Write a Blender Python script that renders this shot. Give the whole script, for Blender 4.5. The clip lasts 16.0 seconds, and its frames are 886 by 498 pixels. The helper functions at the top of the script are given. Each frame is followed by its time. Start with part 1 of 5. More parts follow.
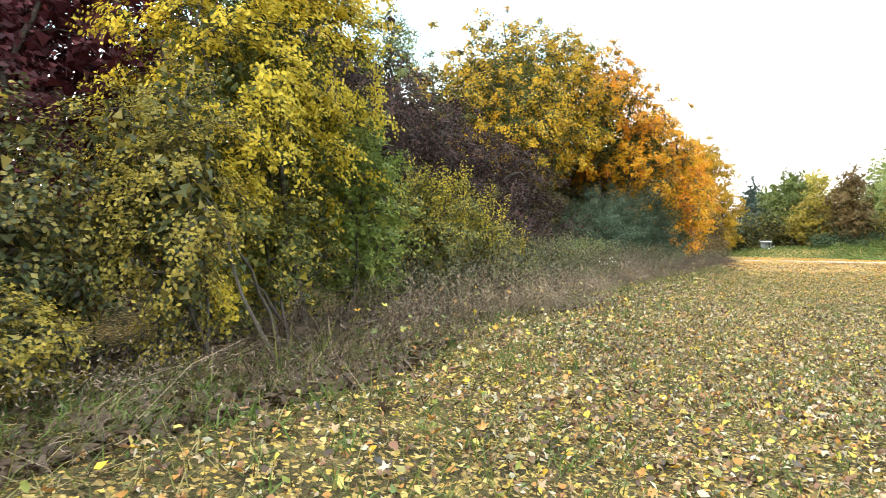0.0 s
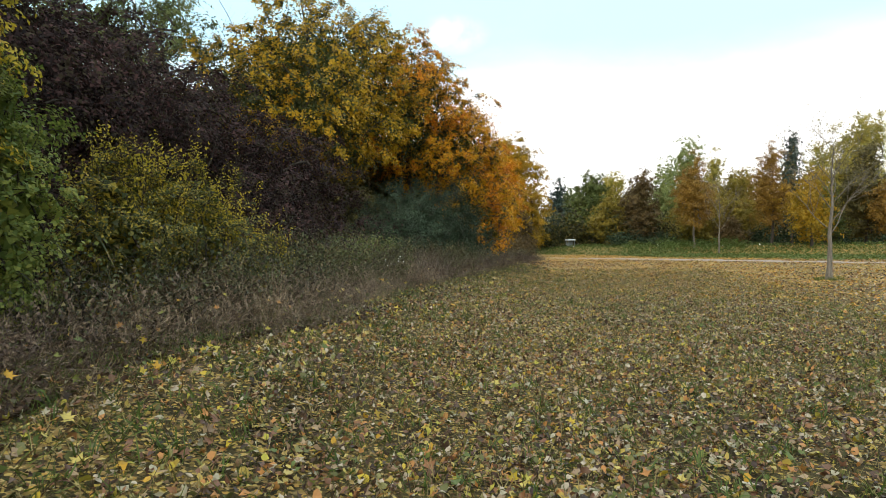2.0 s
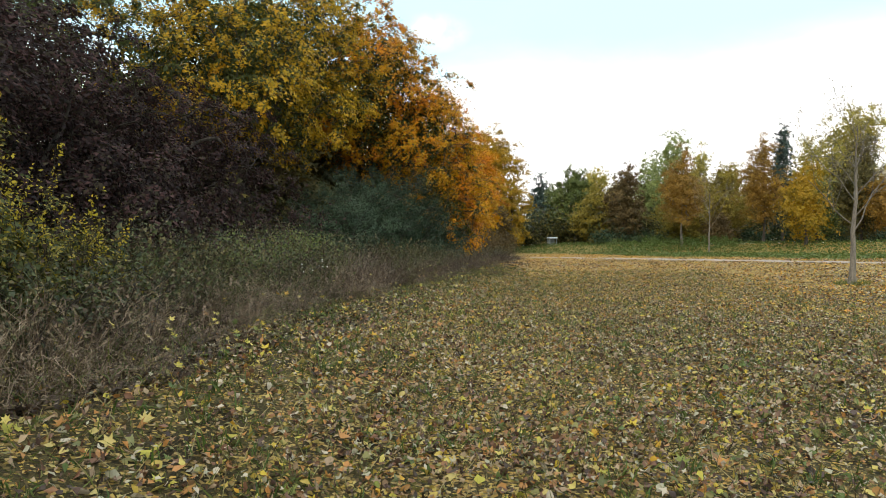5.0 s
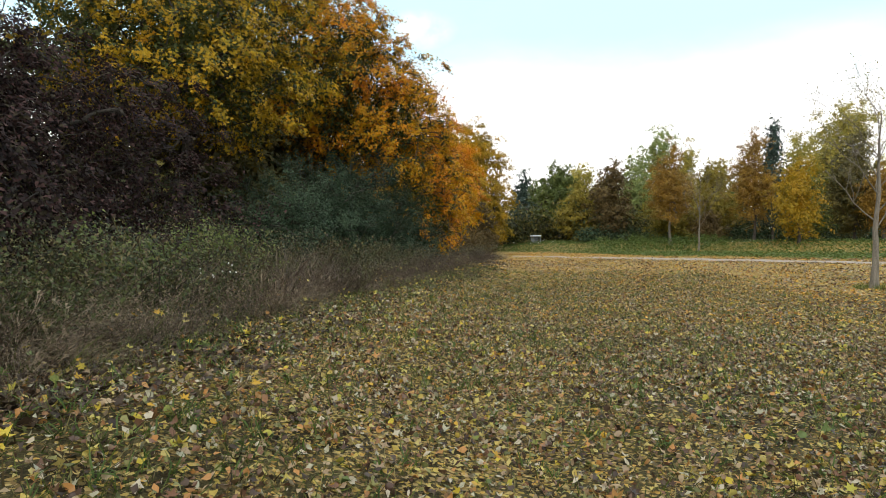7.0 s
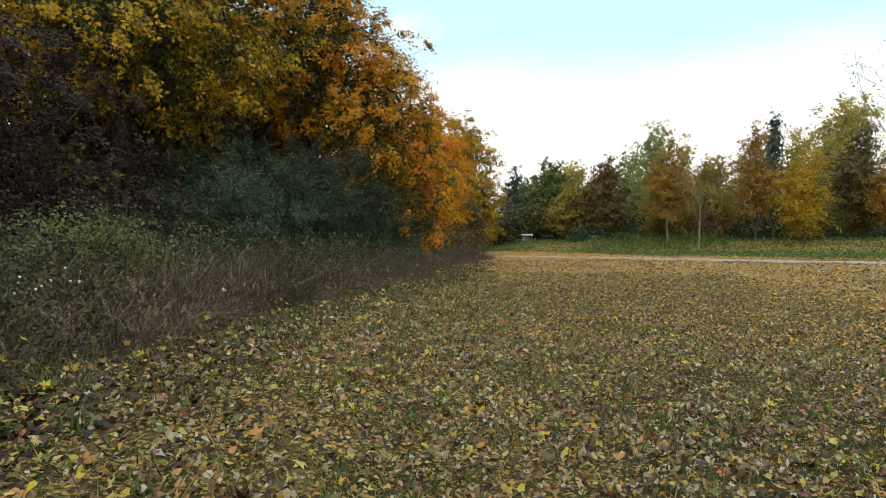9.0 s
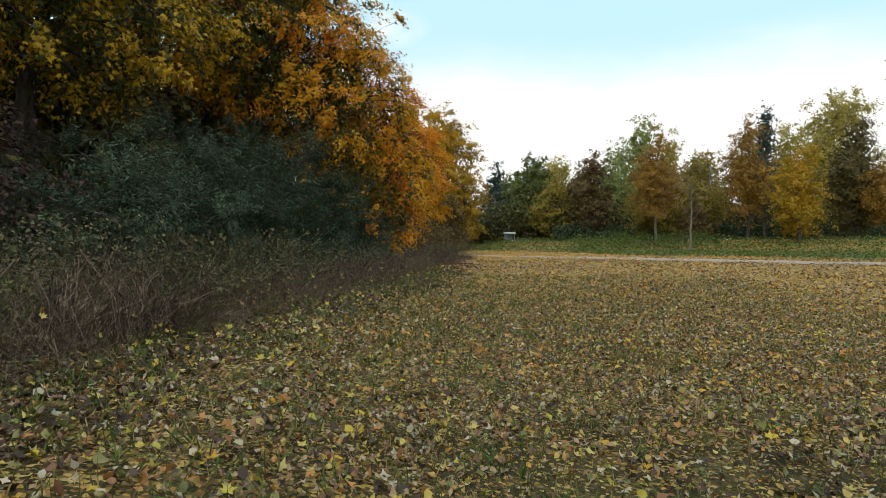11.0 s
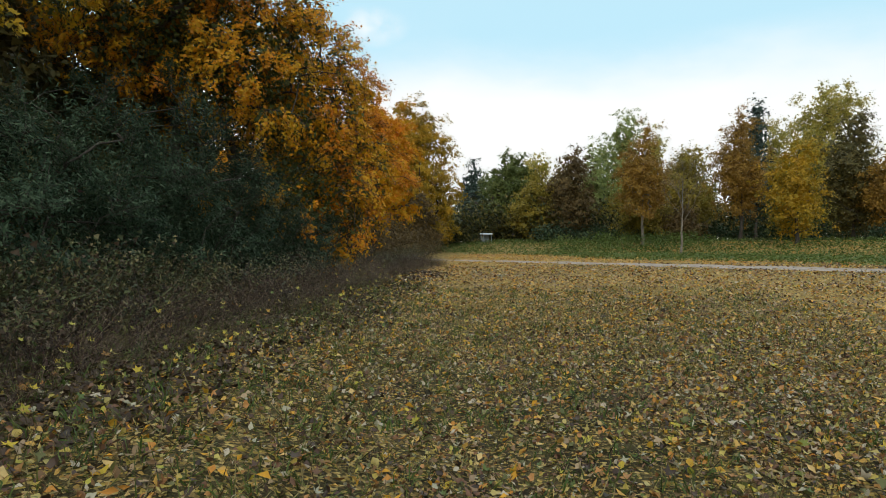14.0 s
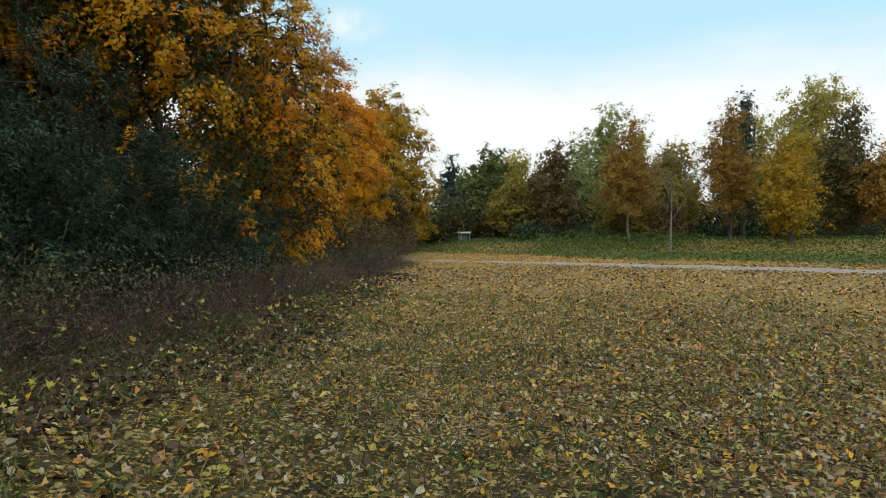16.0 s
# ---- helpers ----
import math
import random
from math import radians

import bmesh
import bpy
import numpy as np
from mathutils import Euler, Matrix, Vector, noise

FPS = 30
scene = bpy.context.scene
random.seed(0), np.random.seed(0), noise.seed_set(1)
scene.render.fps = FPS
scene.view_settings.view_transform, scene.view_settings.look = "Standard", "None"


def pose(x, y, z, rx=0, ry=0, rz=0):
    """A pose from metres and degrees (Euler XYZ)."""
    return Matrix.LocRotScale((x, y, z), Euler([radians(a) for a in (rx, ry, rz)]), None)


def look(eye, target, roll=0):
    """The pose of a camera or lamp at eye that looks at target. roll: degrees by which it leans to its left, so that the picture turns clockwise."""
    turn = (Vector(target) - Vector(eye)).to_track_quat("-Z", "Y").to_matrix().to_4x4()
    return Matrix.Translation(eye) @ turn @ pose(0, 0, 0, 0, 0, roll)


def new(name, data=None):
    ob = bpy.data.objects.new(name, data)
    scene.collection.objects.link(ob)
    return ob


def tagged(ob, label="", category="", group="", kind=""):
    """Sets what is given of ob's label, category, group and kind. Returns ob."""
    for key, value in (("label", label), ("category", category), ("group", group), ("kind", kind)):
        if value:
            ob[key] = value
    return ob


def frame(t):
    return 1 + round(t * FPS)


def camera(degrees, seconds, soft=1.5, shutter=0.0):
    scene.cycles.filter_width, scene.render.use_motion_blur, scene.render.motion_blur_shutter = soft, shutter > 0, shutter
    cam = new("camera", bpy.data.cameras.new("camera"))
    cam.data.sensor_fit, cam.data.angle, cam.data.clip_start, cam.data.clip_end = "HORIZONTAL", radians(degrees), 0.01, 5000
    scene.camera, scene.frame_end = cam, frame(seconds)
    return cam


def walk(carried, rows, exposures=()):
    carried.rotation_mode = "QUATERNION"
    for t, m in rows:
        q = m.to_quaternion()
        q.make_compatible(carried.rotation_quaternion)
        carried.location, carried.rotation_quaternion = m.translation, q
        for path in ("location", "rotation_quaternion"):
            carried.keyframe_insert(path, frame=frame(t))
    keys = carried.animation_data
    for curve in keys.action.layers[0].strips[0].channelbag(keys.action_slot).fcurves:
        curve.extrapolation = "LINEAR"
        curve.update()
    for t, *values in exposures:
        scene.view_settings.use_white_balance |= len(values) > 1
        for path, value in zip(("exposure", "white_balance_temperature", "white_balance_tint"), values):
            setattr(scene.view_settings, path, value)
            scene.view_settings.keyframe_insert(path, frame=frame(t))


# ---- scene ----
cam = camera(68.1, 16.0, soft=0.85, shutter=0.08)
METRES, EYE, TILT, LEAN, TURN = 24.7, 1.6, 0.0, 0.0, 0.0
ROWS = [
    (0.0, 0.0, 0.0, 0.0, 0.0, 0.0, -0.0),
    (0.5, 0.0173, 0.023, -0.0014, -8.03, -0.05, 0.04),
    (1.0, 0.0367, 0.0437, -0.0013, -14.5, -0.04, 0.22),
    (1.5, 0.0503, 0.0688, -0.0001, -14.79, -0.13, 0.2),
    (2.0, 0.0646, 0.0933, 0.0002, -14.95, -0.15, 0.19),
    (2.5, 0.0756, 0.1179, -0.0019, -15.1, -0.17, 0.17),
    (3.0, 0.0891, 0.1422, -0.0018, -15.48, -0.19, 0.19),
    (3.5, 0.1022, 0.1699, -0.0023, -15.67, -0.24, 0.22),
    (4.0, 0.1166, 0.198, -0.0, -16.05, -0.3, 0.22),
    (4.5, 0.1306, 0.2258, 0.0009, -16.17, -0.31, 0.25),
    (5.0, 0.1436, 0.2524, 0.0014, -16.48, -0.32, 0.21),
    (7.5, 0.2129, 0.3973, 0.0017, -17.99, -0.53, 0.13),
    (8.0, 0.2261, 0.4289, 0.0017, -18.02, -0.56, 0.11),
    (8.5, 0.2417, 0.4562, 0.0014, -18.41, -0.54, 0.1),
    (9.0, 0.2543, 0.4837, -0.0003, -18.65, -0.53, 0.11),
    (11.5, 0.3255, 0.6312, 0.001, -20.67, -0.69, 0.13),
    (12.0, 0.3426, 0.659, 0.002, -20.99, -0.69, 0.21),
    (12.5, 0.3592, 0.6885, 0.0042, -21.08, -0.72, 0.19),
    (13.0, 0.3763, 0.7161, 0.0065, -21.65, -0.7, 0.23),
    (13.5, 0.3876, 0.7437, 0.0072, -21.71, -0.66, 0.18),
    (14.0, 0.4028, 0.7697, 0.0071, -22.01, -0.68, 0.19),
    (14.5, 0.416, 0.7987, 0.008, -22.09, -0.69, 0.22),
    (15.0, 0.431, 0.8277, 0.0067, -22.62, -0.71, 0.17),
    (15.5, 0.4475, 0.8543, 0.0049, -23.19, -0.7, 0.26),
    (16.0, 0.4622, 0.8829, 0.0053, -23.83, -0.74, 0.19),
]
EXPOSURES = [(0.0, 1.3, 6500, 10), (0.3, 1.08, 6500, 10), (0.6, 0.55, 6500, 10), (0.9, 0.15, 6500, 10), (1.2, -0.12, 6500, 10), (1.5, -0.24, 6500, 10), (1.9, -0.04, 6500, 10), (5.0, 0.02, 6500, 10), (9.0, -0.22, 6480, 10), (11.5, -0.42, 6420, 9), (14.0, -0.52, 6350, 8), (16.0, -0.54, 6280, 7)]
walk(cam, [(t, pose(0, 0, EYE, TILT, LEAN, TURN) @ pose(METRES * x, METRES * y, METRES * z, 90 + pitch, roll, yaw)) for t, x, y, z, yaw, pitch, roll in ROWS], EXPOSURES)

# ---- light: thin high cloud over a low autumn sun ----
SUN_AZ, SUN_EL = radians(213), radians(31)


def build_world():
    w = bpy.data.worlds.new("sky")
    scene.world = w
    w.use_nodes = True
    nt = w.node_tree
    nt.nodes.clear()
    N, L = nt.nodes.new, nt.links.new
    out, bg = N("ShaderNodeOutputWorld"), N("ShaderNodeBackground")
    sky = N("ShaderNodeTexSky")
    sky.sky_type, sky.sun_disc, sky.sun_elevation, sky.sun_rotation = "NISHITA", False, SUN_EL, SUN_AZ
    sky.air_density, sky.dust_density, sky.ozone_density = 1.0, 1.5, 1.0
    tc, sep = N("ShaderNodeTexCoord"), N("ShaderNodeSeparateXYZ")
    L(tc.outputs["Generated"], sep.inputs[0])
    # clouds lie on a flat layer, so that they thin out overhead and close up towards the horizon
    add = N("ShaderNodeMath"); add.operation = "ADD"; add.inputs[1].default_value = 0.18
    L(sep.outputs[2], add.inputs[0])
    mx = N("ShaderNodeMath"); mx.operation = "MAXIMUM"; mx.inputs[1].default_value = 0.1
    L(add.outputs[0], mx.inputs[0])
    div = N("ShaderNodeVectorMath"); div.operation = "DIVIDE"
    comb = N("ShaderNodeCombineXYZ")
    for i in range(3):
        L(mx.outputs[0], comb.inputs[i])
    L(tc.outputs["Generated"], div.inputs[0]); L(comb.outputs[0], div.inputs[1])
    noi = N("ShaderNodeTexNoise"); noi.inputs["Scale"].default_value = 1.3; noi.inputs["Detail"].default_value = 6; noi.inputs["Roughness"].default_value = 0.55
    L(div.outputs[0], noi.inputs["Vector"])
    band = N("ShaderNodeMapRange"); band.inputs[1].default_value = 0.15; band.inputs[2].default_value = 0.3; band.inputs[3].default_value = 0.42; band.inputs[4].default_value = -0.06
    L(sep.outputs[2], band.inputs[0])
    high = N("ShaderNodeMapRange"); high.inputs[1].default_value = 0.5; high.inputs[2].default_value = 0.75; high.inputs[3].default_value = 0.0; high.inputs[4].default_value = 0.3
    L(sep.outputs[2], high.inputs[0])
    s0 = N("ShaderNodeMath"); s0.operation = "ADD"
    L(band.outputs[0], s0.inputs[0]); L(high.outputs[0], s0.inputs[1])
    # a small bright cloud above the wood
    sub = N("ShaderNodeVectorMath"); sub.operation = "SUBTRACT"; sub.inputs[1].default_value = (0.259, 0.914, 0.309)
    L(tc.outputs["Generated"], sub.inputs[0])
    wide = N("ShaderNodeVectorMath"); wide.operation = "MULTIPLY"; wide.inputs[1].default_value = (24, 24, 46)
    L(sub.outputs[0], wide.inputs[0])
    far_off = N("ShaderNodeVectorMath"); far_off.operation = "LENGTH"
    L(wide.outputs[0], far_off.inputs[0])
    puff = N("ShaderNodeMapRange"); puff.inputs[1].default_value = 0.0; puff.inputs[2].default_value = 1.4; puff.inputs[3].default_value = 0.19; puff.inputs[4].default_value = 0.0
    L(far_off.outputs["Value"], puff.inputs[0])
    fine = N("ShaderNodeTexNoise"); fine.inputs["Scale"].default_value = 22; fine.inputs["Detail"].default_value = 4
    L(tc.outputs["Generated"], fine.inputs["Vector"])
    ragged = N("ShaderNodeMath"); ragged.operation = "MULTIPLY"
    fr = N("ShaderNodeMapRange"); fr.inputs[1].default_value, fr.inputs[2].default_value, fr.inputs[3].default_value, fr.inputs[4].default_value = 0.36, 0.62, 0.1, 1.7
    L(fine.outputs[0], fr.inputs[0]); L(puff.outputs[0], ragged.inputs[0]); L(fr.outputs[0], ragged.inputs[1])
    s1 = N("ShaderNodeMath"); s1.operation = "ADD"
    L(s0.outputs[0], s1.inputs[0]); L(ragged.outputs[0], s1.inputs[1])
    calm = N("ShaderNodeMapRange"); calm.inputs[3].default_value, calm.inputs[4].default_value = 0.3, 0.7
    L(noi.outputs[0], calm.inputs[0])
    s = N("ShaderNodeMath"); s.operation = "ADD"
    L(calm.outputs[0], s.inputs[0]); L(s1.outputs[0], s.inputs[1])
    ramp = N("ShaderNodeMapRange"); ramp.inputs[1].default_value = 0.42; ramp.inputs[2].default_value = 0.82; ramp.interpolation_type = "SMOOTHSTEP"
    L(s.outputs[0], ramp.inputs[0])
    scale = N("ShaderNodeVectorMath"); scale.operation = "SCALE"; scale.inputs["Scale"].default_value = SKY_GAIN
    L(sky.outputs[0], scale.inputs[0])
    veil = N("ShaderNodeMix"); veil.data_type = "RGBA"; veil.inputs[0].default_value = 0.8
    veil.inputs[7].default_value = (0.94, 1.4, 1.58, 1)
    L(scale.outputs[0], veil.inputs[6])
    mix = N("ShaderNodeMix"); mix.data_type = "RGBA"
    mix.inputs[7].default_value = (1.5, 1.48, 1.45, 1)
    L(ramp.outputs[0], mix.inputs[0]); L(veil.outputs[2], mix.inputs[6])
    L(mix.outputs[2], bg.inputs[0])
    bg.inputs[1].default_value = 1.0
    L(bg.outputs[0], out.inputs[0])


SKY_GAIN = 0.12
build_world()
sun = new("sun", bpy.data.lights.new("sun", "SUN"))
sun.data.energy, sun.data.angle, sun.data.color = 1.7, radians(14), (1.0, 0.93, 0.83)
sun.matrix_world = look((0, 0, 40), (-40 * math.sin(SUN_AZ) * math.cos(SUN_EL), -40 * math.cos(SUN_AZ) * math.cos(SUN_EL), 40 - 40 * math.sin(SUN_EL)))

# ---- plan: s runs along the hedge, u to the right of the walked line ----
DIR, RIGHT = np.array((0.4636, 0.886)), np.array((0.886, -0.4636))


def smooth(a, b, v):
    q = np.clip((v - a) / (b - a), 0, 1)
    return q * q * (3 - 2 * q)


def su(x, y):
    return DIR[0] * x + DIR[1] * y, RIGHT[0] * x + RIGHT[1] * y


def xy(s, u):
    return DIR[0] * s + RIGHT[0] * u, DIR[1] * s + RIGHT[1] * u


def height(x, y):
    """The ground: a level meadow, raised at the hedge, rising to the track and to the bank behind it."""
    x, y = np.asarray(x, float), np.asarray(y, float)
    s, u = su(x, y)
    w = 0.907 * x + 0.421 * y - 45.8
    z = 0.52 * smooth(0.0, -3.3, u + 0.25 * np.sin(s * 0.21)) + 0.25 * smooth(-4, -16, u)
    z = np.maximum(z, 0.64 * np.clip((w + 22) / 22, 0, 1) ** 1.25)
    z = z + 1.05 * smooth(15, 26, w) * smooth(-12, -1, u)
    return z + 0.02 * np.sin(x * 1.1 + y * 0.7) + 0.015 * np.sin(y * 1.7 - x * 0.6)


# ---- materials ----
def mat_base(name):
    m = bpy.data.materials.new(name)
    m.use_nodes = True
    nt = m.node_tree
    nt.nodes.clear()
    return m, nt, nt.nodes.new, nt.links.new


def ramp_node(N, colours):
    r = N("ShaderNodeValToRGB")
    e = r.color_ramp.elements
    while len(e) < len(colours):
        e.new(0.5)
    for i, c in enumerate(colours):
        e[i].position = i / (len(colours) - 1)
        e[i].color = (*c, 1)
    return r


def leaf_mat(name, colours, through_light=0.35, patch=0.35, patch_scale=0.6, gloss=0.25, rough=0.5, crisp=False):
    """Leaves: each takes its own tint, and whole sprays turn together."""
    m, nt, N, L = mat_base(name)
    geo, tc, noi = N("ShaderNodeNewGeometry"), N("ShaderNodeTexCoord"), N("ShaderNodeTexNoise")
    noi.inputs["Scale"].default_value, noi.inputs["Detail"].default_value = patch_scale, 2
    L(tc.outputs["Object"], noi.inputs["Vector"])
    st = N("ShaderNodeMapRange"); st.inputs[1].default_value, st.inputs[2].default_value = 0.3, 0.7
    L(noi.outputs[0], st.inputs[0])
    mix = N("ShaderNodeMix"); mix.inputs[0].default_value = patch
    L(geo.outputs["Random Per Island"], mix.inputs[2]); L(st.outputs[0], mix.inputs[3])
    r = ramp_node(N, colours)
    if crisp:
        r.color_ramp.interpolation = "CONSTANT"
        for i, e in enumerate(r.color_ramp.elements):
            e.position = i / len(colours)
    L(mix.outputs[0], r.inputs[0])
    fine = N("ShaderNodeTexNoise"); fine.inputs["Scale"].default_value = 55
    L(tc.outputs["Object"], fine.inputs["Vector"])
    hs = N("ShaderNodeHueSaturation")
    fr = N("ShaderNodeMapRange"); fr.inputs[3].default_value, fr.inputs[4].default_value = 0.75, 1.25
    L(fine.outputs[0], fr.inputs[0]); L(fr.outputs[0], hs.inputs["Value"]); L(r.outputs[0], hs.inputs["Color"])
    p, tr, ms, out = N("ShaderNodeBsdfPrincipled"), N("ShaderNodeBsdfTranslucent"), N("ShaderNodeMixShader"), N("ShaderNodeOutputMaterial")
    p.inputs["Roughness"].default_value, p.inputs["Specular IOR Level"].default_value = rough, gloss
    L(hs.outputs[0], p.inputs["Base Color"]); L(hs.outputs[0], tr.inputs[0])
    ms.inputs[0].default_value = through_light
    L(p.outputs[0], ms.inputs[1]); L(tr.outputs[0], ms.inputs[2]); L(ms.outputs[0], out.inputs[0])
    return m


def rough_mat(name, colours, scale=6.0, bump=0.4, stretch=(1, 1, 1), rough=0.9):
    """Bark, soil, stone: coarse and fine variation with relief."""
    m, nt, N, L = mat_base(name)
    tc, mp, n1, n2 = N("ShaderNodeTexCoord"), N("ShaderNodeMapping"), N("ShaderNodeTexNoise"), N("ShaderNodeTexNoise")
    mp.inputs["Scale"].default_value = stretch
    L(tc.outputs["Object"], mp.inputs[0])
    n1.inputs["Scale"].default_value, n1.inputs["Detail"].default_value = scale, 5
    n2.inputs["Scale"].default_value, n2.inputs["Detail"].default_value = scale * 7, 3
    L(mp.outputs[0], n1.inputs["Vector"]); L(mp.outputs[0], n2.inputs["Vector"])
    mix = N("ShaderNodeMix"); mix.inputs[0].default_value = 0.45
    L(n1.outputs[0], mix.inputs[2]); L(n2.outputs[0], mix.inputs[3])
    st = N("ShaderNodeMapRange"); st.inputs[1].default_value, st.inputs[2].default_value = 0.33, 0.67
    L(mix.outputs[0], st.inputs[0])
    r = ramp_node(N, colours)
    L(st.outputs[0], r.inputs[0])
    b = N("ShaderNodeBump"); b.inputs["Strength"].default_value, b.inputs["Distance"].default_value = bump, 0.03
    L(mix.outputs[0], b.inputs["Height"])
    p, out = N("ShaderNodeBsdfPrincipled"), N("ShaderNodeOutputMaterial")
    p.inputs["Roughness"].default_value, p.inputs["Specular IOR Level"].default_value = rough, 0.2
    L(r.outputs[0], p.inputs["Base Color"]); L(b.outputs[0], p.inputs["Normal"]); L(p.outputs[0], out.inputs[0])
    return m


def ground_mat():
    """Short worn grass with litter, turning more orange towards the maples and greener on the bank."""
    m, nt, N, L = mat_base("meadow")
    geo = N("ShaderNodeNewGeometry")
    big, mid, vor, fine = N("ShaderNodeTexNoise"), N("ShaderNodeTexNoise"), N("ShaderNodeTexVoronoi"), N("ShaderNodeTexNoise")
    for n, sc, d in ((big, 0.22, 3), (mid, 2.2, 4), (fine, 60, 3)):
        n.inputs["Scale"].default_value, n.inputs["Detail"].default_value = sc, d
        L(geo.outputs["Position"], n.inputs["Vector"])
    vor.inputs["Scale"].default_value = 34
    L(geo.outputs["Position"], vor.inputs["Vector"])
    grass = ramp_node(N, [(0.01, 0.007, 0.004), (0.025, 0.02, 0.008), (0.07, 0.058, 0.022), (0.17, 0.13, 0.06)])
    st = N("ShaderNodeMapRange"); st.inputs[1].default_value, st.inputs[2].default_value = 0.3, 0.7
    mixn = N("ShaderNodeMix"); mixn.inputs[0].default_value = 0.5
    L(mid.outputs[0], mixn.inputs[2]); L(fine.outputs[0], mixn.inputs[3]); L(mixn.outputs[0], st.inputs[0]); L(st.outputs[0], grass.inputs[0])
    sepc = N("ShaderNodeSeparateColor"); L(vor.outputs["Color"], sepc.inputs[0])
    litter = ramp_node(N, [(0.07, 0.045, 0.02), (0.3, 0.2, 0.07), (0.13, 0.095, 0.034), (0.44, 0.32, 0.13), (0.36, 0.26, 0.055), (0.11, 0.075, 0.03), (0.5, 0.3, 0.07)])
    L(sepc.outputs[0], litter.inputs[0])
    th = N("ShaderNodeMapRange"); th.inputs[1].default_value, th.inputs[2].default_value = 0.42, 0.5
    am = N("ShaderNodeMath"); am.operation = "ADD"
    bs = N("ShaderNodeMapRange"); bs.inputs[1].default_value, bs.inputs[2].default_value, bs.inputs[3].default_value, bs.inputs[4].default_value = 0.3, 0.7, -0.4, 0.05
    # the leaf cover thickens towards the maples and the track
    along = N("ShaderNodeVectorMath"); along.operation = "DOT_PRODUCT"; along.inputs[1].default_value = (0.7, 0.71, 0)
    L(geo.outputs["Position"], along.inputs[0])
    cover = N("ShaderNodeMapRange"); cover.inputs[1].default_value, cover.inputs[2].default_value, cover.inputs[3].default_value, cover.inputs[4].default_value = 29, 46, 0.0, 0.75
    L(along.outputs["Value"], cover.inputs[0])
    both = N("ShaderNodeMath"); both.operation = "ADD"
    L(bs.outputs[0], both.inputs[0]); L(cover.outputs[0], both.inputs[1])
    L(big.outputs[0], bs.inputs[0]); L(sepc.outputs[1], am.inputs[0]); L(both.outputs[0], am.inputs[1]); L(am.outputs[0], th.inputs[0])
    mix = N("ShaderNodeMix"); mix.data_type = "RGBA"
    L(th.outputs[0], mix.inputs[0]); L(grass.outputs[0], mix.inputs[6]); L(litter.outputs[0], mix.inputs[7])
    b = N("ShaderNodeBump"); b.inputs["Strength"].default_value, b.inputs["Distance"].default_value = 0.6, 0.03
    L(mixn.outputs[0], b.inputs["Height"])
    p, out = N("ShaderNodeBsdfPrincipled"), N("ShaderNodeOutputMaterial")
    p.inputs["Roughness"].default_value, p.inputs["Specular IOR Level"].default_value = 0.9, 0.15
    L(mix.outputs[2], p.inputs["Base Color"]); L(b.outputs[0], p.inputs["Normal"]); L(p.outputs[0], out.inputs[0])
    return m


M_GROUND = ground_mat()
M_TRACK = rough_mat("gravel_track", [(0.2, 0.16, 0.13), (0.33, 0.275, 0.23), (0.45, 0.385, 0.33)], 3, 0.3)
M_BARK = rough_mat("dark_bark", [(0.02, 0.016, 0.012), (0.06, 0.05, 0.04), (0.1, 0.085, 0.07)], 5, 0.8, (3, 3, 0.6))
M_BARK_PALE = rough_mat("pale_bark", [(0.08, 0.07, 0.055), (0.17, 0.145, 0.115), (0.28, 0.24, 0.19)], 5, 0.6, (3, 3, 0.6))
M_PALE = rough_mat("weathered_pale_paint", [(0.4, 0.44, 0.46), (0.52, 0.56, 0.58), (0.62, 0.65, 0.66)], 3, 0.3)
M_YELLOW = leaf_mat("yellow_shrub_leaf", [(0.2, 0.19, 0.026), (0.44, 0.35, 0.034), (0.6, 0.46, 0.04), (0.66, 0.46, 0.045)], 0.45, patch=0.5)
M_YGREEN = leaf_mat("yellow_green_leaf", [(0.042, 0.054, 0.02), (0.075, 0.092, 0.026), (0.19, 0.175, 0.034), (0.4, 0.31, 0.042), (0.11, 0.12, 0.03), (0.06, 0.072, 0.022)], patch=0.35, crisp=True)
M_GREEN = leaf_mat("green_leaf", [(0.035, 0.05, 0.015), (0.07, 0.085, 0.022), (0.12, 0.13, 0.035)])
M_LUSH = leaf_mat("fresh_green_leaf", [(0.08, 0.12, 0.026), (0.14, 0.19, 0.04), (0.24, 0.27, 0.055), (0.36, 0.33, 0.06)], 0.42, 0.4)
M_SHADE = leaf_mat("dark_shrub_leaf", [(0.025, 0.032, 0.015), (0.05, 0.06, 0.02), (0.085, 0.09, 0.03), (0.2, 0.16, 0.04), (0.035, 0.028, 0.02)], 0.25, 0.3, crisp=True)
M_BRAMBLE = leaf_mat("bramble_leaf", [(0.022, 0.02, 0.012), (0.05, 0.06, 0.022), (0.10, 0.115, 0.045), (0.07, 0.045, 0.025), (0.17, 0.14, 0.06), (0.05, 0.062, 0.03), (0.03, 0.034, 0.018)], 0.2, 0.35, 1.2, crisp=True)
M_STRAW = leaf_mat("pale_straw", [(0.18, 0.125, 0.08), (0.32, 0.24, 0.155), (0.42, 0.33, 0.22)], 0.15, 0.3, 0.8)
M_WILLOW = leaf_mat("grey_green_leaf", [(0.014, 0.028, 0.014), (0.03, 0.053, 0.027), (0.05, 0.08, 0.042), (0.022, 0.04, 0.02), (0.078, 0.112, 0.064), (0.042, 0.066, 0.032)], 0.2, 0.3, gloss=0.12, rough=0.6, crisp=True)
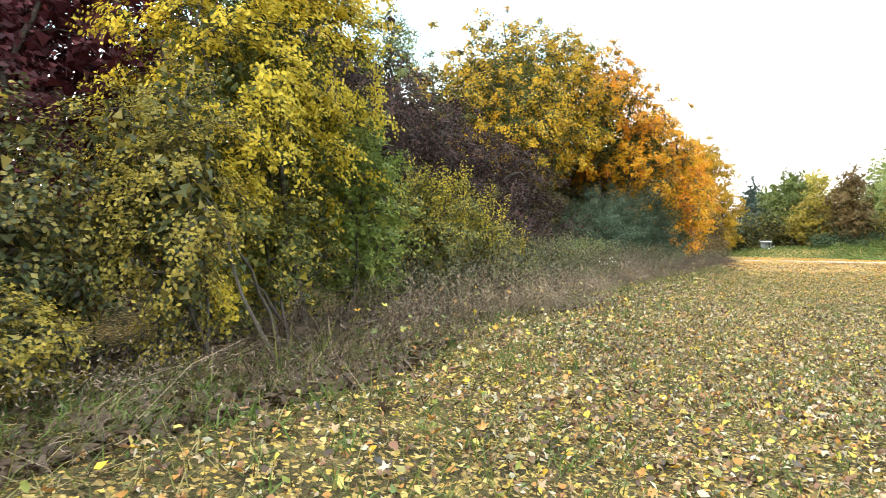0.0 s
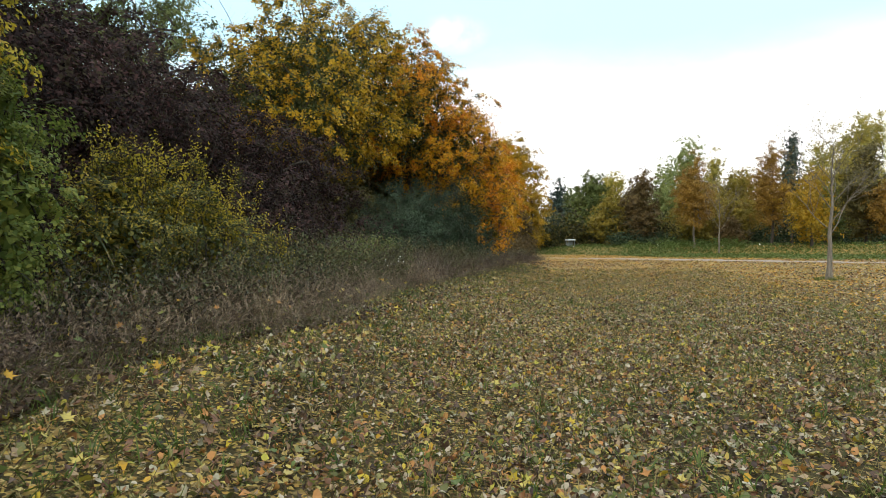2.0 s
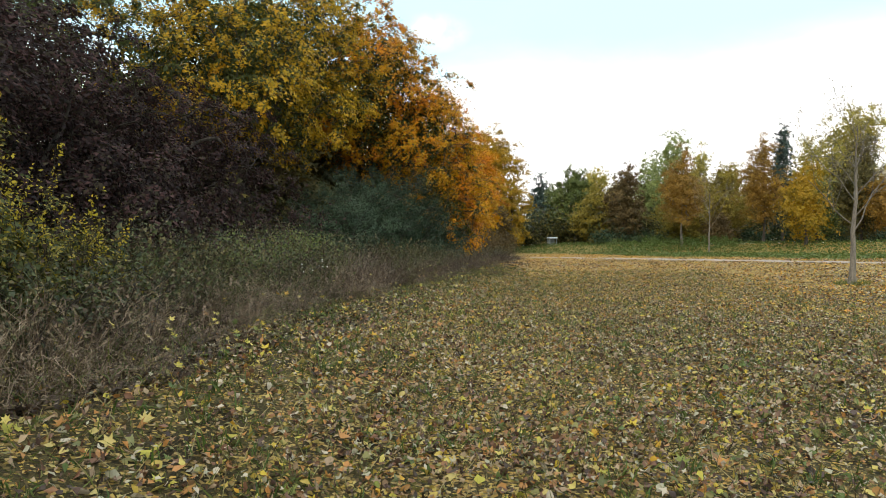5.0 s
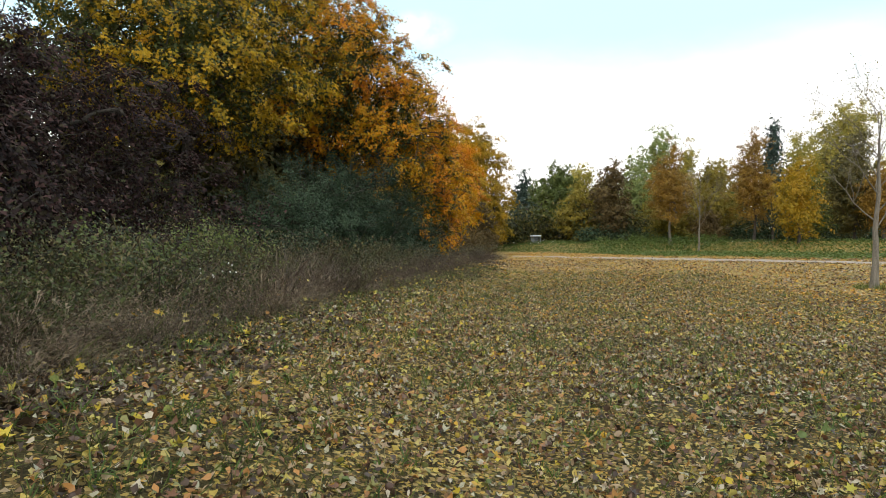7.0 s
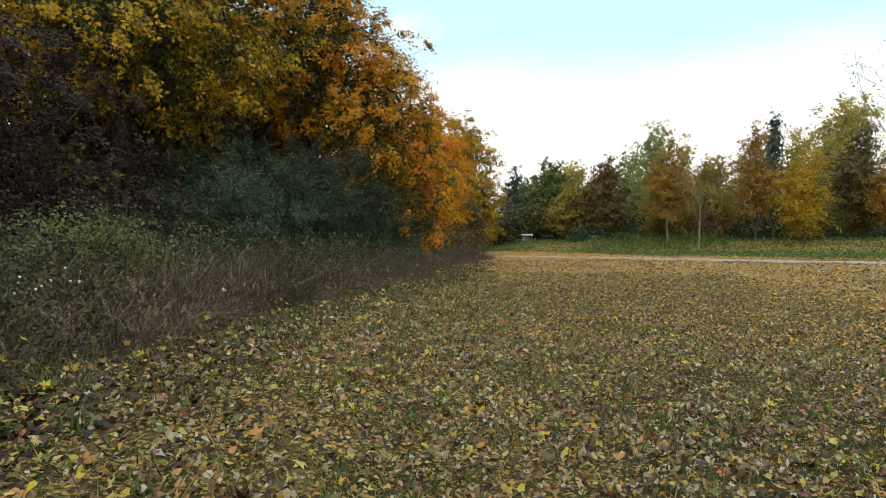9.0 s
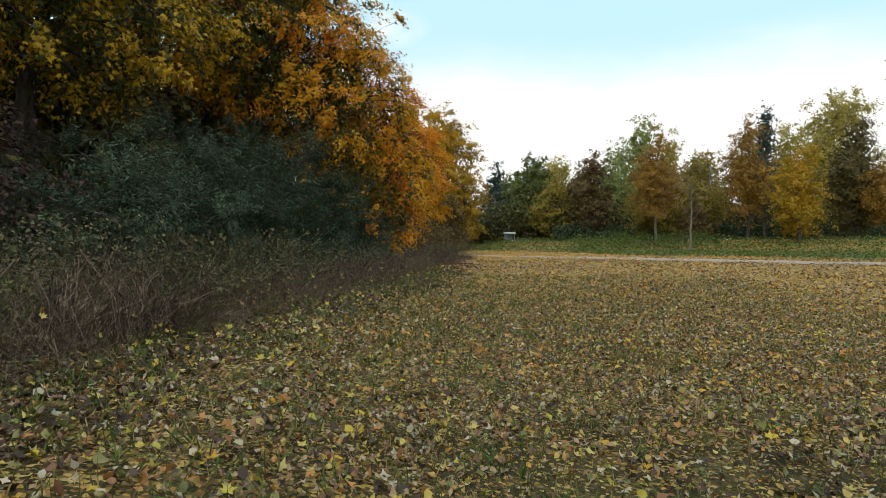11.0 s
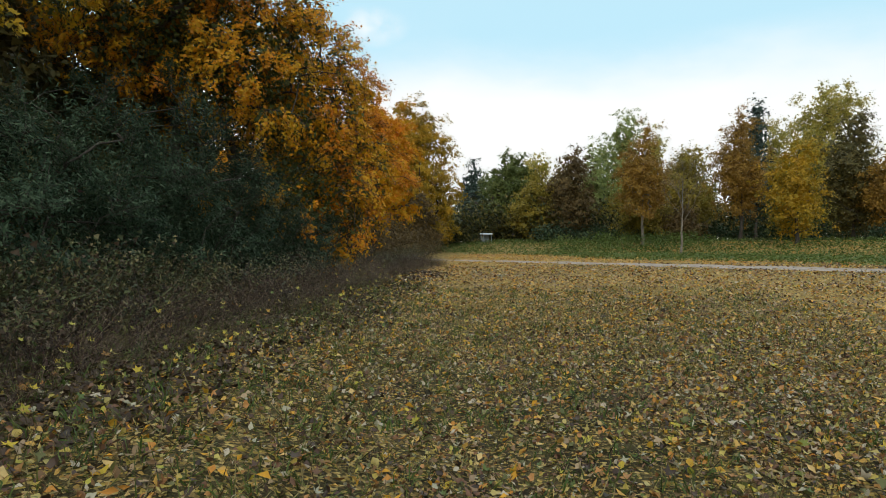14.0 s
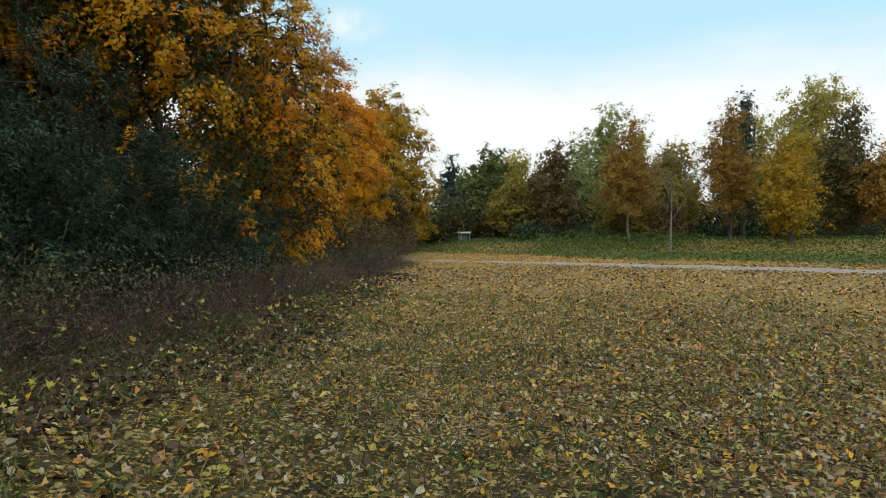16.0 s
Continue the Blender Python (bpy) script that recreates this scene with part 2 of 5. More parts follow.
M_PURPLE = leaf_mat("purple_leaf", [(0.016, 0.012, 0.012), (0.04, 0.025, 0.024), (0.085, 0.046, 0.042), (0.028, 0.018, 0.018), (0.055, 0.044, 0.026), (0.058, 0.029, 0.028)], 0.22, 0.3, gloss=0.12, rough=0.7, crisp=True)
M_RED = leaf_mat("crimson_leaf", [(0.03, 0.01, 0.014), (0.075, 0.016, 0.024), (0.14, 0.03, 0.03)], 0.3)
M_MAPLE = leaf_mat("yellow_maple_leaf", [(0.09, 0.1, 0.02), (0.34, 0.25, 0.022), (0.55, 0.35, 0.02), (0.62, 0.37, 0.018), (0.62, 0.31, 0.016)], 0.46, 0.5, 0.6)
M_ORANGE = leaf_mat("orange_maple_leaf", [(0.24, 0.18, 0.02), (0.56, 0.35, 0.016), (0.68, 0.33, 0.012), (0.68, 0.255, 0.012), (0.58, 0.17, 0.014)], 0.45, 0.55, 0.4)
M_FLAME = leaf_mat("deep_orange_leaf", [(0.32, 0.13, 0.02), (0.58, 0.21, 0.015), (0.66, 0.26, 0.014), (0.45, 0.12, 0.02)], 0.45, 0.5, 0.5)
M_RUST = leaf_mat("rust_leaf", [(0.15, 0.1, 0.025), (0.3, 0.17, 0.03), (0.42, 0.25, 0.035)], 0.4, 0.4)
M_BROWNRED = leaf_mat("brown_leaf", [(0.06, 0.046, 0.02), (0.14, 0.095, 0.035), (0.2, 0.13, 0.04)])
M_POPLAR = leaf_mat("poplar_leaf", [(0.14, 0.19, 0.065), (0.25, 0.30, 0.095), (0.42, 0.41, 0.13)], 0.4)
M_POPYEL = leaf_mat("poplar_yellow_leaf", [(0.17, 0.18, 0.05), (0.4, 0.34, 0.07), (0.62, 0.48, 0.09)], 0.45)
M_CONIFER = leaf_mat("conifer_needle", [(0.02, 0.04, 0.028), (0.035, 0.06, 0.045), (0.06, 0.08, 0.06)], 0.1)
M_DARKOLIVE = leaf_mat("dark_olive_leaf", [(0.05, 0.05, 0.018), (0.11, 0.095, 0.03), (0.19, 0.14, 0.035)], 0.3)
M_OLIVE = leaf_mat("olive_leaf", [(0.13, 0.12, 0.025), (0.27, 0.215, 0.035), (0.46, 0.33, 0.045)], 0.4, 0.5)
M_MIDGREEN = leaf_mat("mid_green_leaf", [(0.06, 0.085, 0.025), (0.12, 0.15, 0.04), (0.22, 0.23, 0.06)], 0.4, 0.5)
M_GOLD = leaf_mat("golden_leaf", [(0.14, 0.13, 0.02), (0.42, 0.27, 0.02), (0.54, 0.3, 0.02)], 0.4, 0.5)
M_DRY = leaf_mat("dry_grass", [(0.06, 0.042, 0.03), (0.15, 0.105, 0.072), (0.24, 0.175, 0.12), (0.12, 0.092, 0.05), (0.27, 0.21, 0.14), (0.36, 0.29, 0.2)], 0.15, 0.5, 1.6)
M_TANGLE = leaf_mat("dead_stalk", [(0.03, 0.02, 0.014), (0.07, 0.046, 0.031), (0.14, 0.1, 0.066), (0.045, 0.028, 0.02), (0.2, 0.15, 0.1), (0.085, 0.056, 0.038)], 0.1, 0.25, 0.8, crisp=True)
M_MEADOW = leaf_mat("short_grass_blade", [(0.02, 0.014, 0.007), (0.05, 0.072, 0.013), (0.105, 0.13, 0.024), (0.1, 0.07, 0.027), (0.3, 0.25, 0.11), (0.06, 0.04, 0.018), (0.075, 0.1, 0.018), (0.14, 0.15, 0.04)], 0.25, 0.3, 1.4, crisp=True)
M_BLADE = leaf_mat("grass_blade", [(0.045, 0.065, 0.014), (0.09, 0.12, 0.022), (0.15, 0.17, 0.035), (0.2, 0.18, 0.06), (0.36, 0.29, 0.14)], 0.3, 0.4, 0.9)
M_LAWN = leaf_mat("fresh_grass_blade", [(0.03, 0.05, 0.012), (0.06, 0.1, 0.02), (0.09, 0.14, 0.028), (0.14, 0.17, 0.04)], 0.3, 0.4, 0.9)
M_FALLEN = leaf_mat("fallen_leaf", [(0.028, 0.018, 0.011), (0.21, 0.125, 0.06), (0.065, 0.039, 0.024), (0.34, 0.245, 0.14), (0.43, 0.37, 0.27), (0.14, 0.072, 0.04), (0.38, 0.28, 0.055), (0.4, 0.19, 0.055), (0.34, 0.32, 0.22), (0.11, 0.115, 0.037), (0.4, 0.32, 0.1), (0.17, 0.083, 0.046), (0.042, 0.026, 0.018), (0.28, 0.2, 0.12), (0.2, 0.19, 0.062), (0.075, 0.042, 0.028), (0.23, 0.11, 0.045), (0.05, 0.03, 0.02)], 0.1, 0.1, 0.7, gloss=0.35, rough=0.45, crisp=True)
M_FALLFAR = leaf_mat("drifted_leaf", [(0.24, 0.125, 0.035), (0.5, 0.3, 0.07), (0.56, 0.39, 0.15), (0.6, 0.31, 0.03), (0.45, 0.2, 0.035), (0.36, 0.28, 0.06), (0.14, 0.08, 0.035)], 0.1, 0.12, 0.4, crisp=True)
M_FALLBRIGHT = leaf_mat("fallen_bright_leaf", [(0.17, 0.19, 0.038), (0.48, 0.36, 0.04), (0.37, 0.34, 0.055), (0.48, 0.28, 0.03), (0.3, 0.15, 0.04), (0.5, 0.41, 0.11), (0.11, 0.15, 0.044), (0.42, 0.37, 0.06)], 0.15, 0.06, 0.5, crisp=True)
M_IVY = leaf_mat("ground_cover_leaf", [(0.045, 0.075, 0.014), (0.085, 0.13, 0.026), (0.16, 0.18, 0.05)], 0.25, 0.5)
# near-black leaf colour that puts the hedge's shade into the litter
M_SHADE_LITTER = leaf_mat("hedge_shade_leaf", [(0.018, 0.012, 0.008), (0.04, 0.025, 0.016), (0.07, 0.045, 0.026), (0.025, 0.016, 0.011)], 0.05, 0.3, 0.6)
M_WHITE = leaf_mat("white_flower", [(0.6, 0.6, 0.58), (0.75, 0.75, 0.72)], 0.1)

# ---- builders ----
DIAMOND = (np.array([(0, -0.5, 0), (0.3, 0.02, 0.09), (0, 0.5, 0), (-0.3, 0.02, 0.09)]), np.array([(0, 1, 2), (0, 2, 3)]))
KITE = (np.array([(0, -0.5, 0), (0.42, 0.0, 0.1), (0, 0.5, 0), (-0.42, 0.0, 0.1)]), np.array([(0, 1, 2), (0, 2, 3)]))


ROUND = (np.array([(0.02, -0.52, 0.14), (0.34, -0.3, 0.05), (0.4, 0.12, 0.2), (0.06, 0.54, 0.1), (-0.33, 0.2, 0.02), (-0.38, -0.26, 0.22)]), np.array([(0, 1, 5), (1, 2, 4), (1, 4, 5), (2, 3, 4)]))
LOBED = (np.array([(0, -0.5, 0.05), (0.16, -0.16, 0.02), (0.55, -0.2, 0.22), (0.3, 0.12, 0.1), (0.42, 0.42, 0.2), (0.14, 0.3, 0.04), (0, 0.62, 0.2), (-0.14, 0.3, 0.04), (-0.42, 0.4, 0.1), (-0.3, 0.1, 0.08), (-0.55, -0.16, 0.25), (-0.16, -0.16, 0.0)]),
         np.array([(0, 1, 11), (1, 2, 3), (1, 3, 9), (1, 9, 11), (11, 9, 10), (3, 4, 5), (3, 5, 7), (3, 7, 9), (9, 7, 8), (5, 6, 7)]))
DROOP = (np.array([(-0.02, 0, 0), (0.02, 0, 0), (0.016, 0.2, 0.52), (-0.016, 0.2, 0.52), (0, 0.75, 0.6)]), np.array([(0, 1, 2), (0, 2, 3), (3, 2, 4)]))
TRI = (np.array([(-0.4, -0.42, 0.06), (0.42, -0.3, 0.0), (0.02, 0.62, 0.05)]), np.array([(0, 1, 2)]))
SLIVER = (np.array([(-0.15, -0.5, 0.03), (0.16, -0.36, 0.0), (0.0, 0.6, 0.04)]), np.array([(0, 1, 2)]))
TRILOBE = (np.array([(0.02, -0.5, 0.12), (0.15, -0.12, 0.0), (0.52, 0.08, 0.2), (0.18, 0.18, 0.03), (0.02, 0.6, 0.16), (-0.18, 0.2, 0.04), (-0.5, 0.12, 0.14), (-0.16, -0.1, 0.02)]),
           np.array([(0, 1, 7), (1, 2, 3), (7, 1, 3), (7, 3, 5), (5, 6, 7), (3, 4, 5)]))
BENT = (np.array([(0.03, -0.5, 0.1), (0.36, -0.06, 0.22), (-0.02, 0.52, 0.02), (-0.33, 0.08, 0.16)]), np.array([(0, 1, 2), (0, 2, 3)]))
LOBES = (np.array([(-0.13, -0.34, 0.0), (0.13, -0.34, 0.0), (0.02, 0.6, 0.1), (-0.54, 0.16, 0.16), (0.52, 0.2, 0.12), (0.0, 0.08, 0.03)]), np.array([(0, 1, 2), (0, 5, 3), (1, 4, 5)]))
CRUMB = (np.array([(-0.3, -0.4, 0.1), (0.35, -0.2, 0.0), (0.0, 0.5, 0.15)]), np.array([(0, 1, 2)]))




BLADE = (np.array([(-0.03, 0, 0), (0.03, 0, 0), (0.022, 0.16, 0.55), (-0.022, 0.16, 0.55), (0, 0.5, 0.95)]), np.array([(0, 1, 2), (0, 2, 3), (3, 2, 4)]))
ARCH = (np.array([(-0.02, 0, 0), (0.02, 0, 0), (0.018, 0.12, 0.45), (-0.018, 0.12, 0.45), (0.012, 0.42, 0.72), (-0.012, 0.42, 0.72), (0, 0.85, 0.6)]),
        np.array([(0, 1, 2), (0, 2, 3), (3, 2, 4), (3, 4, 5), (5, 4, 6)]))
TUFTBLADE = (np.array([(-0.03, 0, 0), (0.03, 0, 0), (0, 0.7, 0.75)]), np.array([(0, 1, 2)]))


def quick_mesh(name, verts, faces, material):
    """A mesh straight from arrays of points and triangles."""
    me = bpy.data.meshes.new(name)
    me.vertices.add(len(verts))
    me.vertices.foreach_set("co", np.asarray(verts, np.float32).ravel())
    me.loops.add(faces.size)
    me.loops.foreach_set("vertex_index", np.asarray(faces, np.int32).ravel())
    me.polygons.add(len(faces))
    me.polygons.foreach_set("loop_start", np.arange(0, faces.size, faces.shape[1], dtype=np.int32))
    me.update(calc_edges=True)
    me.materials.append(material)
    return me


def scatter(name, shape, at, axes, size, material, squash=None):
    """One mesh of many small pieces: shape repeated at the points, turned by axes (n x 3 x 3), scaled by size."""
    T, F = shape
    n, k = len(at), len(T)
    tv = np.broadcast_to(T, (n, k, 3)) * size[:, None, None]
    if squash is not None:
        tv = tv * squash[:, None, :]
    v = np.einsum("nij,nkj->nki", axes, tv) + at[:, None, :]
    f = F[None] + (np.arange(n) * k)[:, None, None]
    return quick_mesh(name, v.reshape(-1, 3), f.reshape(-1, 3), material)


def unit(a):
    return a / np.maximum(np.linalg.norm(a, axis=-1, keepdims=True), 1e-9)


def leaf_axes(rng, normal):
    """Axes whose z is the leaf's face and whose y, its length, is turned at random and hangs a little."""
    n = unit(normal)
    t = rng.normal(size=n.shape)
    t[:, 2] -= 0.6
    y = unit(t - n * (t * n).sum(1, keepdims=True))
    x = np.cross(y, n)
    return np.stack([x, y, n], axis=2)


def upright_axes(rng, n, lean=0.35):
    z = unit(np.c_[rng.normal(size=(n, 2)) * lean, np.ones(n)])
    a = rng.uniform(0, 2 * np.pi, n)
    t = np.c_[np.cos(a), np.sin(a), np.zeros(n)]
    y = unit(t - z * (t * z).sum(1, keepdims=True))
    return np.stack([np.cross(y, z), y, z], axis=2)


def part(name, me, parent, label=""):
    ob = new(name, me)
    ob.parent = parent
    if label:
        ob["label"] = label
    return ob


def thing(name, x, y, z, label, category, group="", kind=""):
    ob = new(name)
    ob.location = (x, y, z)
    ob.empty_display_size = 0.3
    return tagged(ob, label, category, group, kind)


class Tubes:
    """Collects tapered, bent round limbs into one mesh."""

    def __init__(self):
        self.v, self.f, self.n = [], [], 0

    def add(self, pts, radii, sides=6):
        pts = np.asarray(pts, float)
        d = unit(np.gradient(pts, axis=0))
        ref = np.array((0.31, 0.17, 0.93)) if abs(d[0, 2]) < 0.9 else np.array((0.95, 0.2, 0.1))
        a = unit(np.cross(d, ref)); b = np.cross(d, a)
        ang = np.arange(sides) * 2 * np.pi / sides
        ring = pts[:, None] + np.asarray(radii)[:, None, None] * (np.cos(ang)[None, :, None] * a[:, None] + np.sin(ang)[None, :, None] * b[:, None])
        m = len(pts)
        i, j = np.meshgrid(np.arange(m - 1), np.arange(sides), indexing="ij")
        k0, k1 = i * sides + j, i * sides + (j + 1) % sides
        k2, k3 = k1 + sides, k0 + sides
        q = np.stack([k0, k1, k2, k0, k2, k3], axis=-1).reshape(-1, 3) + self.n
        self.v.append(ring.reshape(-1, 3)); self.f.append(q); self.n += m * sides

    def mesh(self, name, material):
        me = quick_mesh(name, np.concatenate(self.v), np.concatenate(self.f), material)
        me.polygons.foreach_set("use_smooth", np.ones(len(me.polygons), bool))
        return me


def bend(rng, a, b, n, wobble, sag=0.0):
    q = np.linspace(0, 1, n)[:, None]
    p = np.asarray(a) * (1 - q) + np.asarray(b) * q
    amp = np.linalg.norm(np.asarray(b) - np.asarray(a)) * wobble
    off = np.cumsum(rng.normal(size=(n, 3)), axis=0) / math.sqrt(n) * amp
    off -= off[:1] * (1 - q) + off[-1:] * q
    p = p + off
    p[:, 2] += sag * np.sin(q[:, 0] * np.pi)
    return p


def crown_clusters(rng, blobs, count, shell=0.55, ragged=0.25):
    """Places of leaf sprays in a crown made of overlapping egg forms, denser towards the outside, with an uneven outline."""
    wts = np.array([b[3] * b[4] + b[4] * b[5] + b[3] * b[5] for b in blobs], float)
    pick = rng.choice(len(blobs), count, p=wts / wts.sum())
    B = np.array([b[:6] for b in blobs], float)[pick]
    d = unit(rng.normal(size=(count, 3)))
    rough = np.array([noise.noise(Vector(q * 2.1 + c * 0.37)) for q, c in zip(d, B[:, :3])])
    rad = (shell + (1 - shell) * rng.random(count) ** 0.6) * (1 + ragged * 2 * rough)
    p = B[:, :3] + d * B[:, 3:6] * rad[:, None]
    return p, d


def foliage(rng, clusters, out, per, spread, size, flat=0.7, facing=0.6, up=0.5):
    """Leaves round each spray: places, axes and sizes."""
    n = len(clusters) * per
    c, o = np.repeat(clusters, per, axis=0), np.repeat(out, per, axis=0)
    sp = np.repeat(rng.uniform(0.6, 1.35, len(clusters)), per)[:, None] * spread
    at = c + rng.normal(size=(n, 3)) * sp * np.array((1, 1, flat))
    nrm = o * facing + np.array((0, 0, up)) + rng.normal(size=(n, 3)) * 0.55
    return at, leaf_axes(rng, nrm), size * rng.uniform(0.65, 1.3, n)


def spray_leaves(rng, tips, way, leaves, length, size, lift, droop, fan, twigs):
    """Leaves along twigs that fan out from each branch tip: places, axes, sizes, share of the way out, and the twigs' ends."""
    m = len(tips)
    d = way[:, None, :] + rng.normal(size=(m, twigs, 3)) * fan * np.array((1, 1, 0.6)) + np.array((0, 0, lift))
    d = unit(d)
    ln = length * rng.uniform(0.55, 1.45, (m, 1)) * rng.uniform(0.5, 1.2, (m, twigs))
    k, j = rng.integers(0, m, leaves), rng.integers(0, twigs, leaves)
    t = rng.random(leaves) ** 0.75
    L = ln[k, j]
    at = tips[k] + d[k, j] * (L * t)[:, None] + rng.normal(size=(leaves, 3)) * (0.06 * length + 0.25 * size)
    at[:, 2] -= droop * L * t * t
    nrm = np.array((0, 0, 0.5)) + d[k, j] * 0.35 + way[k] * 0.5 + rng.normal(size=(leaves, 3)) * 0.42
    end = tips[:, None, :] + d * ln[..., None]
    end[..., 2] -= droop * ln
    return at, leaf_axes(rng, nrm), size * rng.uniform(0.65, 1.3, leaves), t, end


def branch_paths(rng, stems, tips, rise):
    """Every tip joins the nearest wood that already stands: paths of points, and how many tips each point carries."""
    pos = [p for st in stems for p in st[2:]]
    par, first = [], 0
    for st in stems:
        for i in range(len(st) - 2):
            par.append(first + i - 1 if i else -1)
        first += len(st) - 2
    n0, total = len(pos), len(pos) + 5 * len(tips)
    P = np.zeros((total, 3)); P[:n0] = pos
    par = np.r_[np.array(par), np.zeros(total - n0, int)].astype(int)
    load = np.zeros(total)
    n, paths = n0, []
    base = np.mean([st[0] for st in stems], axis=0)
    for k in np.argsort(np.linalg.norm((tips - base) * np.array((1, 1, 0.5)), axis=1)):
        c = tips[k]
        v = c - P[:n]
        dist = np.linalg.norm(v, axis=1)
        cost = dist + 1.3 * np.maximum(0, -v[:, 2] + 0.1 * dist) + 0.25 * np.maximum(0, v[:, 2])
        i = int(np.argmin(cost))
        q = bend(rng, P[i], c, 6, 0.07, rise * dist[i])
        P[n:n + 5] = q[1:]
        par[n:n + 5] = (i, n, n + 1, n + 2, n + 3)
        paths.append((i, n, i < n0))
        j = n + 4
        while j >= 0:
            load[j] += 1
            j = par[j]
        n += 5
    return P, load, paths


def tree(name, s, u, blobs, mat, leaves, size, label, category="tree", seed=0, trunk=0.2, bark=None, lump=0.7, lumps=160, limbs=8, shell=0.6,
         ragged=0.25, group="", top=0.8, shape=KITE, multi=1, inner=0.14, inner_size=2.2, shoots=0, shoot_mat=None, inner_mat=None, shoot_len=1.0,
         lift=0.0, droop=0.25, fan=0.75, twigs=5, twig_wood=True, gaps=0.0, rise=0.08, least=1, green=0.55):
    """A tree or tall shrub: blobs are egg forms (ds, du, z, rs, ru, rz) about its base, z from the ground; its leaves hang on real branchwork."""
    rng = np.random.default_rng(1000 + seed)
    x, y = xy(s, u)
    z = float(height(x, y))
    ob = thing(name, x, y, z - 0.05, label, category, group)
    wb = []
    for ds, du, bz, rs, ru, rz in blobs:
        bx, by = xy(ds, du)
        r = (rs + ru) / 2
        wb.append((bx, by, bz, max(0.6 * r, r - 0.5 * lump), max(0.6 * r, r - 0.5 * lump), max(0.7 * rz, rz - 0.35 * lump)))
    cl, out = crown_clusters(rng, wb, lumps, shell, ragged)
    ok = cl[:, 2] > 0.15
    if gaps:
        ok &= np.array([noise.noise(Vector(c / (2.6 * lump)) + Vector((seed, 0, 0))) for c in cl]) > gaps - 0.6
    cl, out = cl[ok], out[ok]
    # stems
    hi = max(b[2] + b[5] for b in wb)
    stems = []
    for k in range(multi):
        foot = rng.normal(size=3) * (0 if multi == 1 else min(0.9, 0.25 + 0.05 * multi)); foot[2] = 0
        c = np.array(wb[k % len(wb)][:3]) * np.array((0.7, 0.7, 0)) + np.array((0, 0, hi * top * (1 if k == 0 else rng.uniform(0.7, 1.0))))
        p = bend(rng, foot, c, 10, 0.02 if multi == 1 else 0.05)
        tb = Tubes()
        r = trunk * (1 - 0.85 * np.linspace(0, 1, 10) ** 0.8); r[0] *= 1.35
        tb.add(p, r, 8)
        part("trunk" if multi == 1 else "stem", tb.mesh("trunk", bark or M_BARK), ob)
        stems.append(p)
    P, load, paths = branch_paths(rng, stems, cl, rise)
    thin = max(0.004, 0.018 * lump)
    main = sorted((p for p in paths if p[2]), key=lambda p: -load[p[1]])[:limbs]
    wood = Tubes()
    for path in paths:
        i, n, _ = path
        q = np.r_[P[i:i + 1], P[n:n + 5]]
        if load[n] < least:
            continue
        w = np.r_[load[n], load[n:n + 5]]
        r = np.minimum(thin * w ** 0.5, trunk * 0.6)
        tb = Tubes() if path in main else wood
        tb.add(*((q, r, 5) if load[n] > 6 else (q[[0, 2, 4, 5]], r[[0, 2, 4, 5]], 3)))
        if path in main:
            part("limb", tb.mesh("limb", bark or M_BARK), ob)
    ends = np.array([(P[n + 4] - P[n + 2]) for i, n, _ in paths])
    tips = np.array([P[n + 4] for i, n, _ in paths])
    order = np.argsort(np.linalg.norm(tips[:, None] - cl[None], axis=2), axis=1)[:, 0] if len(cl) < 1500 else np.arange(len(cl))
    way = unit(unit(ends) * 0.5 + out[order] * 0.8)
    at, ax, sz, t, end = spray_leaves(rng, tips, way, leaves, lump * 1.5, size, lift, droop, fan, twigs)
    if twig_wood:
        for c, es in zip(tips, end):
            for e in es:
                wood.add((c, e), (thin * 0.8, thin * 0.3), 3)
    if wood.v:
        tagged(part("branchwork", wood.mesh("branchwork", bark or M_BARK), ob), kind="stuff")
    # upright leafy shoots above the crown
    if shoots:
        hi_tips = tips[tips[:, 2] > np.percentile(tips[:, 2], 40)]
        sh, pts = Tubes(), []
        for c in hi_tips[rng.integers(0, len(hi_tips), shoots)]:
            ln = rng.uniform(0.35, 0.95) * lump * 2.2 * shoot_len
            e = c + np.r_[rng.normal(size=2) * 0.22 * ln, ln]
            q = bend(rng, c, e, 5, 0.06)
            sh.add(q, np.linspace(0.006, 0.002, 5), 3)
            f = rng.random(22) * 4
            i = np.minimum(f.astype(int), 3)
            pts.append(q[i] + (q[i + 1] - q[i]) * (f - i)[:, None] + rng.normal(size=(22, 3)) * 0.6 * size)
        p = np.concatenate(pts)
        part("shoot_foliage", scatter("shoot_foliage", shape, p, leaf_axes(rng, rng.normal(size=p.shape) + np.array((0, 0, 0.6))), size * rng.uniform(0.6, 1.2, len(p)), shoot_mat or mat), ob, "upright leafy shoots")["kind"] = "stuff"
        tagged(part("shoot_wood", sh.mesh("shoot_wood", bark or M_BARK), ob), kind="stuff")
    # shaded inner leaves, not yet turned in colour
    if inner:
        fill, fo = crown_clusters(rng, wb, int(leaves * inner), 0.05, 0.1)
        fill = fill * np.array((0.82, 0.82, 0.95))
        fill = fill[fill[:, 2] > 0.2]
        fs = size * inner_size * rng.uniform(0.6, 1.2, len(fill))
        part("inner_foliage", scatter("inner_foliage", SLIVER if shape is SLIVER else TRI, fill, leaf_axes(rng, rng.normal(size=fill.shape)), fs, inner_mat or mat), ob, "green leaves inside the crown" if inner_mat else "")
    ok = at[:, 2] > 0.06
